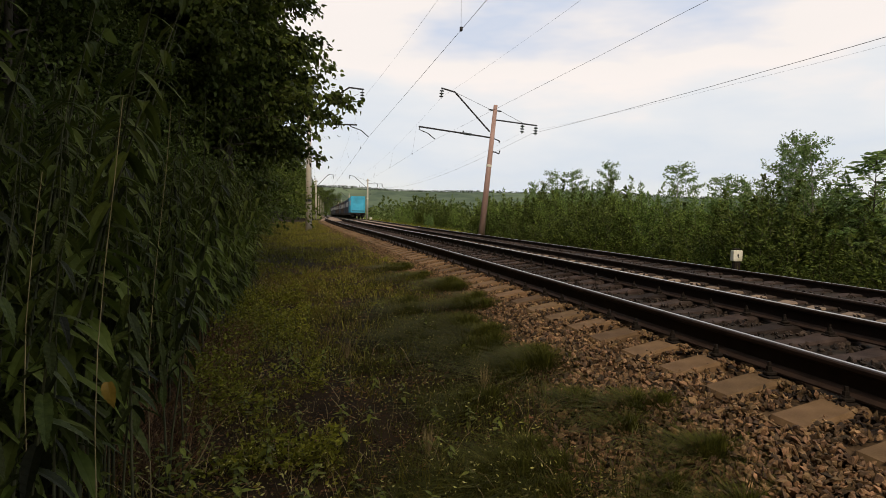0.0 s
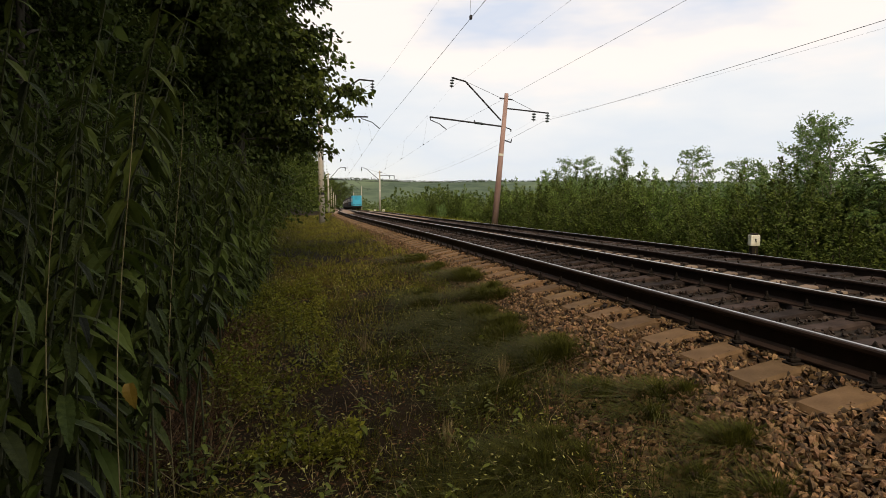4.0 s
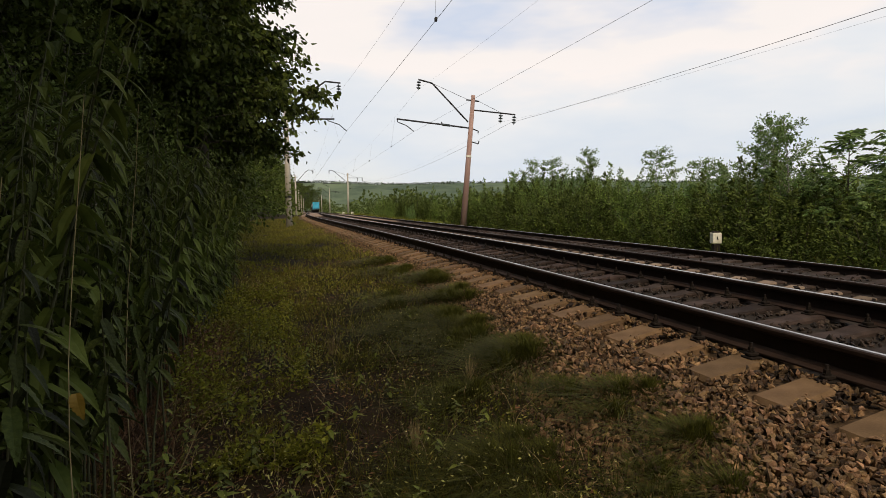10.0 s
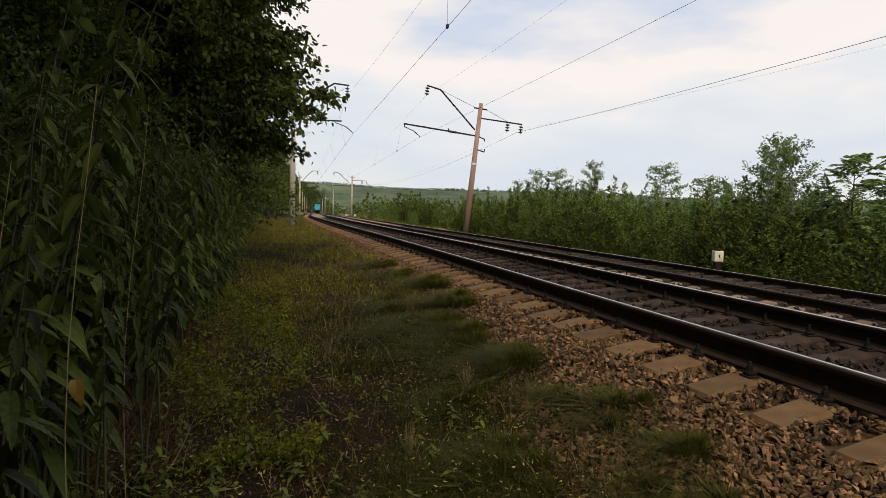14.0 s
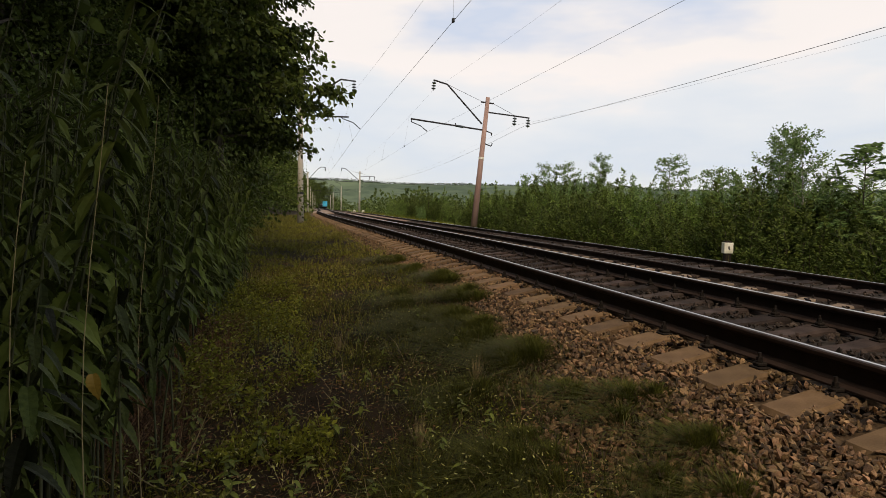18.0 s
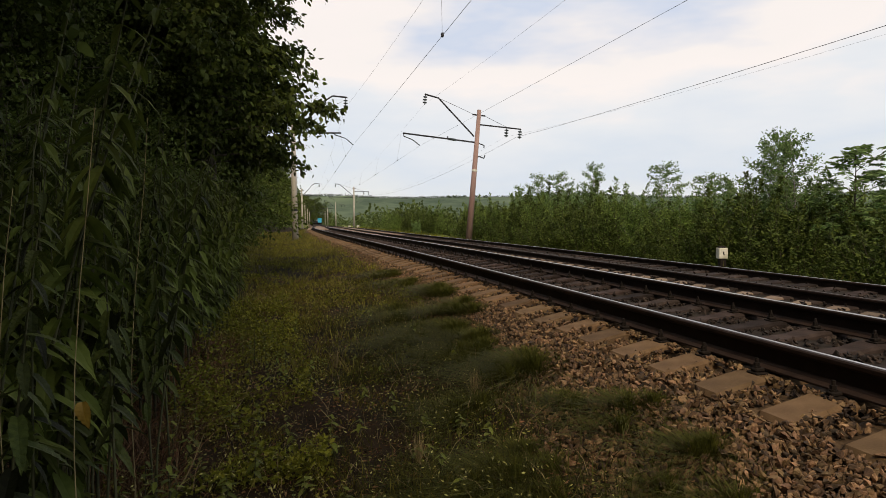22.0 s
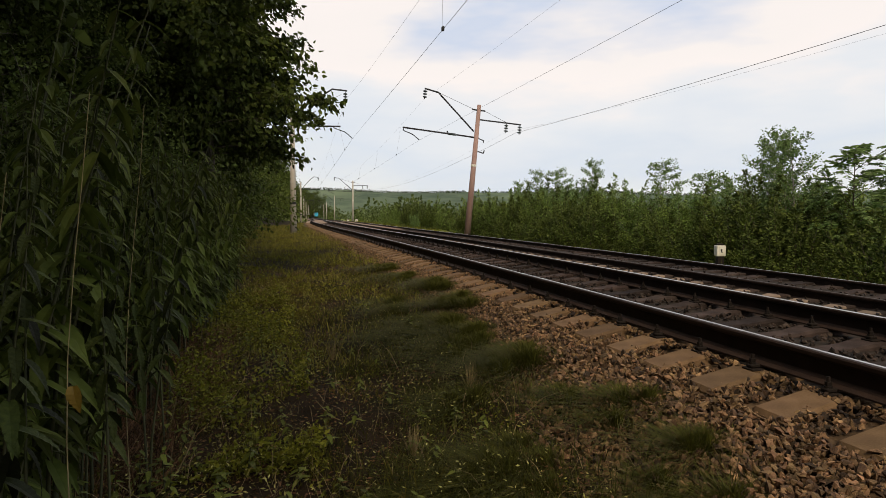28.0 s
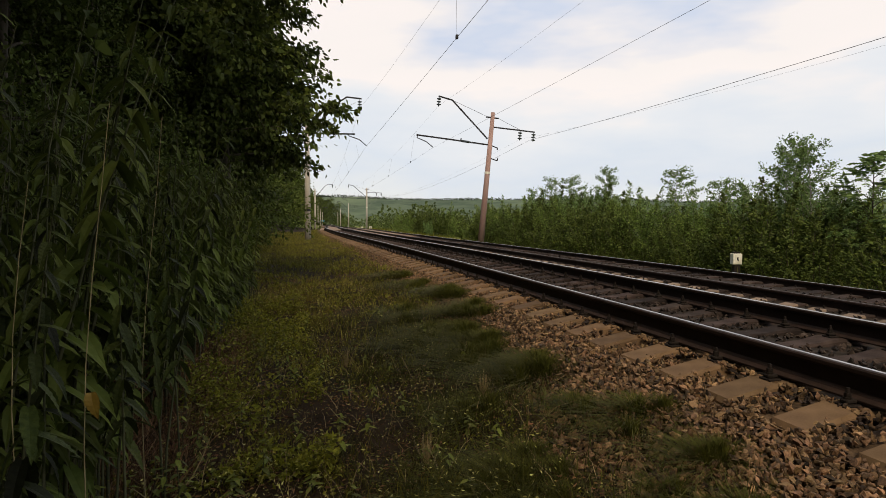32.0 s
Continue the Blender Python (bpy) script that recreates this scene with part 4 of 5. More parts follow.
    for y in (1.5, 3.2, 5.0, 6.8, 8.8, 11, 13.2, 15.5, 18, 21, 24, 27.5):
        for x in (-4.4, -6.4):
            rows.append((5, x + rng.uniform(-0.3, 0.3) - (y < 6) * 0.3, y + rng.uniform(-0.4, 0.4), rng.uniform(0.8, 1.1), rng.uniform(0, 360)))
    y = 8.2
    while y < 40:
        rows.append((7, float(line_x(y)) * 0.7 - 1.75 - rng.uniform(0, 0.6), y, rng.uniform(0.75, 1.05), rng.uniform(0, 360)))
        rows.append((7, float(line_x(y)) * 0.7 - 2.5 - rng.uniform(0, 0.6), y + 0.5, rng.uniform(0.8, 1.05) + 0.2 * (y > 12), rng.uniform(0, 360)))
        y += 1.1 + 0.03 * y
    scatter(kinds, rows)
    far = [make_tree("wood_tree", 14, 9.0, 3.4, 14, 3600, 0.28, M["leaf_tree_lit"], M["bark"], "tall green tree in the wood along the line", "tree", rise=0.5, droop=0.3, puff=0.4, low=0.04, group=g),
           make_tree("wood_tree", 15, 8.0, 3.0, 13, 3400, 0.28, M["leaf_tree_lit"], M["bark"], "tall green tree in the wood along the line", "tree", rise=0.5, droop=0.3, puff=0.4, low=0.04, group=g)]
    rows = []
    y = 50.0
    while y < 700:
        for back in (0.6, 4.5):
            size = rng.uniform(0.85, 1.15) * (1 + min(0.7, max(0, y - 70) * 0.005))
            rows.append((rng.randrange(2), float(line_x(y)) - back - 3.4 * size - rng.uniform(0, 0.8), y + rng.uniform(-1.5, 1.5), size, rng.uniform(0, 360)))
        y += 4.5 + y * 0.02
    # the wood closes round the far bend of the line
    for x, y, size in ((7.6, 462, 1.7), (2.0, 455, 1.7), (9.0, 640, 2.6), (13.5, 655, 2.9), (18.0, 630, 2.7), (22.0, 650, 2.4), (26.0, 640, 1.9), (4.0, 650, 3.0), (-1.0, 620, 3.0), (30.0, 660, 1.4)):
        rows.append((rng.randrange(2), x, y, size, rng.uniform(0, 360)))
    y = -3.0
    while y < 46:
        for x in ((-8.6, -11.5, -15) if y < 14 else (-6.6, -8.8, -11.5, -15)):
            rows.append((rng.randrange(2), x - rng.uniform(0, 1.0), y + rng.uniform(-1, 1), rng.uniform(0.9, 1.25), rng.uniform(0, 360)))
        y += 2.8
    scatter(far, rows)


left_wood()


def make_birch(seed, height, spread, limbs, leaves, label, group):
    """A young birch: one leader, ascending limbs that shorten to a pointed top, leaves strung along the twigs with sky between them."""
    rng = np.random.default_rng(seed)
    t = np.linspace(0, 1, 8)[:, None]
    bend = rng.normal(size=3) * [0.12, 0.12, 0]
    pieces = [tube(np.concatenate([0 * t, 0 * t, t * height], 1) + bend * np.sin(t * 3.1), 0.045 * (1.04 - t[:, 0]), 6)]
    at, way = [], []
    for k in range(limbs):
        h = 0.05 + 0.93 * (k + rng.random() * 0.8) / limbs
        a = k * 2.4 + rng.uniform(-0.6, 0.6)
        length = spread * (1.0 - h) ** 0.75 * rng.uniform(0.45, 1.2) + 0.12
        d = np.array([math.cos(a), math.sin(a), rng.uniform(0.5, 1.1)])
        start = np.array([0, 0, h * height]) + bend * math.sin(h * 3.1)
        s = np.linspace(0, 1, 5)[:, None]
        limb = start + d * s * length + np.array([0, 0, -0.3 * length]) * s ** 2
        pieces.append(tube(limb, 0.014 * (1.1 - h) * (1.05 - s[:, 0]) + 0.002, 4))
        for q in np.linspace(0.2, 1.0, 4 + int(length * 4)):
            b = start + d * q * length + np.array([0, 0, -0.3 * length]) * q ** 2
            e = unit(d * [1, 1, 0.6] + rng.normal(size=3) * 0.7) * (0.12 + 0.28 * length * rng.random())
            pieces.append(tube(b + e * np.linspace(0, 1, 2)[:, None], [0.005, 0.002], 3))
            for u in np.linspace(0.0, 1.0, 5):
                at.append(b + e * u)
                way.append(e)
    for u in np.linspace(0.9, 1.02, 8):
        at.append(np.array([0, 0, u * height]))
        way.append(np.array([0, 0, 1.0]))
    at, way = np.array(at), unit(np.array(way))
    pick = rng.integers(0, len(at), leaves)
    place = at[pick] + rng.normal(size=(leaves, 3)) * 0.04
    v, f = leaf_cloud(rng, place, way[pick] + rng.normal(size=(leaves, 3)) * 0.7, 0.078 * rng.uniform(0.6, 1.3, leaves), wide=0.55, droop=0.3)
    base = tagged(new("young_birch"), label, "tree", group)
    wv, wf = joined(pieces)
    sheet("trunk", wv, wf, M["birch_bark"], base, smooth=True)
    sheet("crown", v, f, M["leaf_birch"], base)
    return base


def make_bush(name, seed, height, spread, shoots, leaves, leaf, mat, label, group, wide=0.5):
    """A bush of many shoots that fan out of the ground, each thick with leaves below and running out into a bare pointed tip."""
    rng = np.random.default_rng(seed)
    pieces, at, way, size = [], [], [], []
    for k in range(shoots):
        a, r = k * 2.4 + rng.uniform(-0.4, 0.4), spread * math.sqrt((k + 0.4) / shoots) * rng.uniform(0.75, 1.1)
        h = height * (1 - 0.5 * (r / spread) ** 2) * rng.uniform(0.74, 1.0 + 0.22 * (k % 3 == 0))
        t = np.linspace(0, 1, 9)[:, None]
        line = np.concatenate([math.cos(a) * r * t ** 0.7, math.sin(a) * r * t ** 0.7, h * t ** 1.15], 1) + rng.normal(size=3) * 0.06 * np.sin(t * 3.1)
        pieces.append(tube(line, 0.018 * (1.08 - t[:, 0]), 5))
        n = leaves // shoots
        q = rng.random(n) ** 0.75 * 0.98 + 0.05
        spine = np.stack([np.interp(q, t[:, 0], line[:, c]) for c in range(3)], -1)
        # leaves sit in knots along the shoot, so that dark gaps stay between them
        knot = unit(rng.normal(size=(11, 3))) * [1, 1, 0.5]
        out = knot[np.minimum((q * 11).astype(int), 10)] * rng.uniform(0.3, 1.2, (n, 1)) + rng.normal(size=(n, 3)) * 0.35
        at.append(spine + out * (0.4 * spread * (1.02 - np.minimum(q, 1.0)) + 0.05)[:, None])
        way.append(unit(out * [1, 1, 0.6]) + [math.cos(a) * 0.4, math.sin(a) * 0.4, 0.45])
        size.append(leaf * rng.uniform(0.6, 1.25, n) * (1.05 - 0.25 * q))
    at = np.concatenate(at)
    at[:, 2] = np.maximum(at[:, 2], 0.04)
    v, f = leaf_cloud(rng, at, np.concatenate(way) + rng.normal(size=at.shape) * 0.45, np.concatenate(size), wide=wide)
    base = tagged(new(name), label, "bush", group)
    wv, wf = joined(pieces)
    sheet("stem", wv, wf, M["bark"], base, smooth=True)
    sheet("foliage", v, f, mat, base)
    return base


def make_pinnate_tree(seed, height, limbs):
    """A slim tree whose arching limbs carry long fronds of paired leaflets."""
    rng = np.random.default_rng(seed)
    t = np.linspace(0, 1, 7)[:, None]
    pieces = [tube(np.concatenate([0.12 * np.sin(2 * t), 0 * t, t * height], 1), 0.04 * (1.05 - 0.85 * t[:, 0]), 6)]
    at, way, size = [], [], []
    for k in range(limbs):
        h, a = 0.3 + 0.7 * k / (limbs - 1), k * 2.4 + rng.uniform(-0.4, 0.4)
        length = 1.1 * (1.1 - h) + 0.2
        d = np.array([math.cos(a), math.sin(a), 0.95])
        b = np.array([0.12 * math.sin(2 * h), 0, h * height])
        s = np.linspace(0, 1, 5)[:, None]
        pieces.append(tube(b + d * s * length - np.array([0, 0, 0.25 * length]) * s ** 2, 0.012 * (1.1 - s[:, 0]), 4))
        for q in np.linspace(0.35, 1.0, 6):
            root = b + d * q * length - np.array([0, 0, 0.25 * length]) * q * q
            e = unit(d * [1, 1, 0.5] + rng.normal(size=3) * [0.7, 0.7, 0.4])
            long = rng.uniform(0.38, 0.6)
            w = np.linspace(0, 1, 12)
            rib = root + e * (w * long)[:, None] - np.array([0, 0, 0.16]) * (w ** 2)[:, None]
            pieces.append(tube(rib, 0.003, 3))
            side = unit(np.cross(e, [0, 0, 1.0]))
            for sign in (-1, 1):
                at.append(rib[1:])
                way.append(np.repeat((side * sign + e * 0.35 - np.array([0, 0, 0.25]))[None], 11, 0))
                size.append(0.17 * np.sin(0.5 + 2.2 * w[1:]) + 0.02)
    at = np.concatenate(at)
    v, f = leaf_cloud(rng, at, np.concatenate(way) + rng.normal(size=at.shape) * 0.12, np.concatenate(size), wide=0.34)
    base = tagged(new("pinnate_tree"), "slim tree with long feathery fronds above the thicket", "tree", "frond-leaved trees beyond the far track")
    wv, wf = joined(pieces)
    sheet("trunk", wv, wf, M["bark"], base, smooth=True)
    sheet("crown", v, f, M["leaf_birch"], base)
    return base


def right_thicket():
    label = "young birch with light feathery green foliage"
    g, gb = "young birches beyond the far track", "bushes beyond the far track"
    kinds = [make_birch(21, 4.35, 1.45, 40, 5200, label, g),
             make_birch(22, 3.55, 1.35, 36, 4600, label, g),
             make_bush("willow_bush", 23, 3.3, 1.75, 22, 7000, 0.125, M["leaf_bush"], "green willow bush with upright pointed shoots", gb),
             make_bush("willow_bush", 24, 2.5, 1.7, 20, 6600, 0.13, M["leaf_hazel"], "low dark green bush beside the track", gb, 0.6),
             make_bush("willow_bush", 27, 3.9, 1.3, 16, 5600, 0.12, M["leaf_birch"], "tall pale green bush with loose upright shoots", gb),
             make_pinnate_tree(28, 3.9, 19),
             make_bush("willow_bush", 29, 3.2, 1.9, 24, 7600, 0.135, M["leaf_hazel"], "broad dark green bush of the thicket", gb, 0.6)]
    rng = random.Random(8)
    rows = [(0, 15.7, 18.3, 1.16, 10), (0, 16.5, 18.9, 1.08, 120), (0, 15.4, 17.3, 1.02, 220), (4, 16.0, 18.0, 1.12, 40), (4, 16.4, 17.2, 1.05, 75), (5, 15.7, 15.1, 1.1, 40), (5, 17.0, 14.3, 1.02, 160), (1, 15.9, 20.9, 1.16, 77), (4, 16.4, 21.6, 1.02, 15),
            (1, 16.0, 22.4, 1.0, 200), (1, 16.0, 25.5, 1.2, 200), (4, 16.1, 29.0, 1.08, 15), (0, 16.1, 32.4, 1.08, 150), (4, 15.7, 33.4, 1.2, 250), (4, 16.5, 34.6, 1.14, 20), (4, 16.0, 36.4, 1.1, 310), (0, 16.2, 40.8, 1.1, 60), (4, 15.6, 39.5, 1.16, 33),
            (4, 16.0, 42.2, 1.2, 80), (4, 16.4, 44.5, 1.1, 110), (1, 16.4, 38.2, 1.3, 190), (0, 17.0, 47, 1.0, 12)]
    # front rows take darker-leaved kinds, the thicket's shade put into leaf colour
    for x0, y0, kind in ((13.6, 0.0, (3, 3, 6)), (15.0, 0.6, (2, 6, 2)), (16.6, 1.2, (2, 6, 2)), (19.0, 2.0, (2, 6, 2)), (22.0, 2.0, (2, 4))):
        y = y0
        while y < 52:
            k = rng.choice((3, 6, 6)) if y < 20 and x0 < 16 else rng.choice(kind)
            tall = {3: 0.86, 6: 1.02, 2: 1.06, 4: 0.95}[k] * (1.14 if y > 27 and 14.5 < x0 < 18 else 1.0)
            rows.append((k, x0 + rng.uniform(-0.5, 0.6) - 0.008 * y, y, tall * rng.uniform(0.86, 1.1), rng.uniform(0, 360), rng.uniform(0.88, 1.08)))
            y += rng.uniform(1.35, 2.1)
    # the loose row of bushes between the mast and the valley
    for x, y, s in ((15.6, 108, 1.15), (18.3, 112, 1.3), (21.0, 106, 1.45), (23.4, 110, 1.5), (26.5, 112, 1.2), (29, 104, 1.25), (13.4, 118, 0.75), (12.4, 128, 0.6), (14.4, 98, 0.55), (24, 92, 0.7), (17, 86, 0.5), (20, 78, 0.55),
                    (31, 96, 1.2), (34, 100, 1.3), (37, 92, 1.3), (28, 122, 1.4), (22, 128, 1.4)):
        rows.append((rng.choice((2, 6, 3, 6)), x, y, s * 1.25, rng.uniform(0, 360), rng.uniform(0.85, 1.05)))
    for _ in range(34):
        y = rng.uniform(55, 150)
        rows.append((rng.choice((4, 2, 3, 3, 2)), float(line_x(y)) + rng.uniform(17, 62), y, rng.uniform(0.6, 1.0), rng.uniform(0, 360)))
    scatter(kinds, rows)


right_thicket()


def far_woods():
    """Clumped far trees across the valley, beyond counting."""
    rng = np.random.default_rng(31)
    n = 460
    y = rng.uniform(140, 900, n)
    x = line_x(y) + 16 + rng.uniform(0, 1, n) ** 1.3 * (60 + 0.75 * y)
    z = ground_z(x, y)
    per = 110
    size = rng.uniform(2.2, 4.2, n)
    c = np.repeat(np.stack([x, y, z + size * 0.8], -1), per, 0)
    d = unit(rng.normal(size=(n * per, 3)))
    s = np.repeat(size, per)[:, None]
    at = c + d * s * rng.uniform(0.55, 1.0, (n * per, 1)) * [1.1, 1.1, 1.0]
    v, f = leaf_cloud(rng, at, d + rng.normal(size=at.shape) * 0.5, np.repeat(size, per) * 0.24, wide=0.8)
    tagged(sheet("far_woods", v, f, M["leaf_far"]), "scattered far trees and bushes across the green valley", "woods", kind="stuff")


far_woods()


def ridge_trees():
    """The ragged line of trees on the ridge."""
    rng = np.random.default_rng(33)
    n, per = 2600, 14
    a = rng.uniform(radians(-40), radians(75), n)
    r = rng.uniform(1830, 1915, n)
    top = 50 + 7 * np.sin(a * 5.3 + 1) + 4 * np.sin(a * 13 + 2) + 2 * np.sin(a * 31)
    z = -14 + (top + 14) * np.interp(r, [1380, 1520, 1660, 1780, 1900], [0.2, 0.45, 0.7, 0.9, 1.0])
    size = rng.uniform(2.2, 5.0, n)
    c = np.repeat(np.stack([r * np.sin(a), r * np.cos(a), z + size * 0.3], -1), per, 0)
    d = unit(rng.normal(size=(n * per, 3)))
    at = c + d * np.repeat(size, per)[:, None] * 0.6
    v, f = leaf_cloud(rng, at, d + rng.normal(size=at.shape) * 0.5, np.repeat(size, per) * 0.6, wide=0.9)
    tagged(sheet("ridge_woods", v, f, M["leaf_ridge"]), "ragged line of trees along the distant ridge", "woods", kind="stuff")


ridge_trees()


# ---------------------------------------------------------------- nettles and verge plants
def nettle_leaf(n=7, half=0.2):
    """A long toothed leaf, folded along its rib and bent down towards its tip; one metre long."""
    verts, faces = [], []
    for k in range(n):
        t = k / (n - 1)
        w = 0.0 if k == n - 1 else half * math.sin(math.pi * min(1, 0.12 + t * 0.88) ** 0.75) * (1.0 if k % 2 else 0.9)
        x, z = t + (0.02 if k % 2 else -0.01), -0.35 * t * t
        verts += [(x, -w, z + 0.25 * w), (t, 0, z), (x, w, z + 0.25 * w)]
    for k in range(n - 1):
        a = 3 * k
        faces += [(a, a + 3, a + 4, a + 1), (a + 1, a + 4, a + 5, a + 2)]
    return np.array(verts), np.array(faces)


def stalk(rng, height, leaf, pairs, low=0.18, hang=(5, 62)):
    """A stem and the poses of its opposite leaves."""
    lean = rng.normal(size=2) * 0.09
    t = np.linspace(0, 1, 6)[:, None]
    line = np.concatenate([lean * t ** 1.6 * height, t * height], 1)
    stem = tube(line, 0.006 * (1.2 - t[:, 0]), 5)
    poses = []
    for k in range(pairs):
        h = low + (1 - low) * k / pairs
        p = (lean[0] * h ** 1.6 * height, lean[1] * h ** 1.6 * height, h * height)
        s = leaf * (1.0 if h < 0.6 else 1.25 - h * 0.85 + 0.3 * (1 - h)) * rng.uniform(0.75, 1.15)
        for q in (0, 180):
            poses.append(pose(*p, 0, rng.uniform(*hang), k * 90 + q + rng.uniform(-20, 20)) @ Matrix.Scale(s, 4))
    return stem, poses


def make_nettles():
    lv, lf = nettle_leaf(7, 0.13)
    rng = np.random.default_rng(41)
    label = "tall green nettle with hanging toothed leaves"
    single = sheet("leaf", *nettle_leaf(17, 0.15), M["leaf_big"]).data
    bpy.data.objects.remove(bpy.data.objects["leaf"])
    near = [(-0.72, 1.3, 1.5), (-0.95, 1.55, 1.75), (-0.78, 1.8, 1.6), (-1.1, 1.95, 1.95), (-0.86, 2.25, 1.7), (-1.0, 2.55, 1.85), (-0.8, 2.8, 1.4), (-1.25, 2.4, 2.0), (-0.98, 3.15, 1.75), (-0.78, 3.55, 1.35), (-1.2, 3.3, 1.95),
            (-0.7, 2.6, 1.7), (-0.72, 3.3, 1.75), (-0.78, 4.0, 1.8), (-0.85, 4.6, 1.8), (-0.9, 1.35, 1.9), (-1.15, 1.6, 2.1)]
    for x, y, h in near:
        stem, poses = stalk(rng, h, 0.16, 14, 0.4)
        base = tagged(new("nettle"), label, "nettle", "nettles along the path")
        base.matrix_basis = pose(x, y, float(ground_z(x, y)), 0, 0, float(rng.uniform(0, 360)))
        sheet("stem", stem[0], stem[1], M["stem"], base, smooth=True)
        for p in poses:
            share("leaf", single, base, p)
    kinds = []
    for k in range(5):
        stem, poses = stalk(rng, 1.5, 0.15, 20, 0.22, (-12, 42))
        base = tagged(new("nettle"), label, "nettle", "nettles along the path")
        sheet("stem", stem[0], stem[1], M["stem"], base, smooth=True)
        v, f = joined([(np.array([tuple(p @ Vector(q)) for q in lv]), lf) for p in poses])
        sheet("foliage", v, f, M["leaf_nettle"], base)
        kinds.append(base)
    rr = random.Random(6)
    rows = []
    for _ in range(330):
        y = 2.2 + 9.5 * rr.random() ** 1.2
        x = -0.98 - rr.random() ** 1.5 * 1.9
        if x < -0.36 * y - 1.5:
            continue
        rows.append((rr.randrange(5), x, y, rr.uniform(1.0, 1.34) - 0.012 * max(0, y - 6), rr.uniform(0, 360)))
    for _ in range(60):
        y = 1.9 + 4.0 * rr.random()
        rows.append((rr.randrange(5), -1.2 - 0.22 * y * rr.random() - 0.5 * rr.random(), y, rr.uniform(1.2, 1.4), rr.uniform(0, 360)))
    scatter(kinds, rows)
    # the one yellowed leaf that hangs from the nearest stalks
    yv, yf = nettle_leaf(13)
    leaf = sheet("yellow_leaf", yv * [0.055, 0.075, 0.09], yf, M["leaf_yellow"])
    leaf.matrix_basis = pose(-0.42, 1.38, 0.705, 25, 72, -65)
    tagged(leaf, "single yellowed leaf hanging among the nettles", "leaf")


make_nettles()


def blades(rng, x, y, height, mat, name, label, lean=0.35, width=0.006, kind="stuff"):
    n = len(x)
    z = ground_z(x, y)
    a = rng.uniform(0, 2 * np.pi, n)
    side = np.stack([np.cos(a), np.sin(a), 0 * a], -1) * width
    tip = np.stack([rng.normal(size=n) * lean * height, rng.normal(size=n) * lean * height, height], -1)
    p = np.stack([x, y, z - 0.01], -1)
    mid = p + tip * [0.35, 0.35, 0.6]
    v = np.stack([p - side, p + side, mid + side * 0.7, p + tip, mid - side * 0.7], 1).reshape(-1, 3)
    i = np.arange(n)[:, None] * 5
    f = np.concatenate([i + [[0, 1, 2]], i + [[0, 2, 4]], i + [[4, 2, 3]]], 0)
    return tagged(sheet(name, v, f, mat), label, "grass", kind=kind)


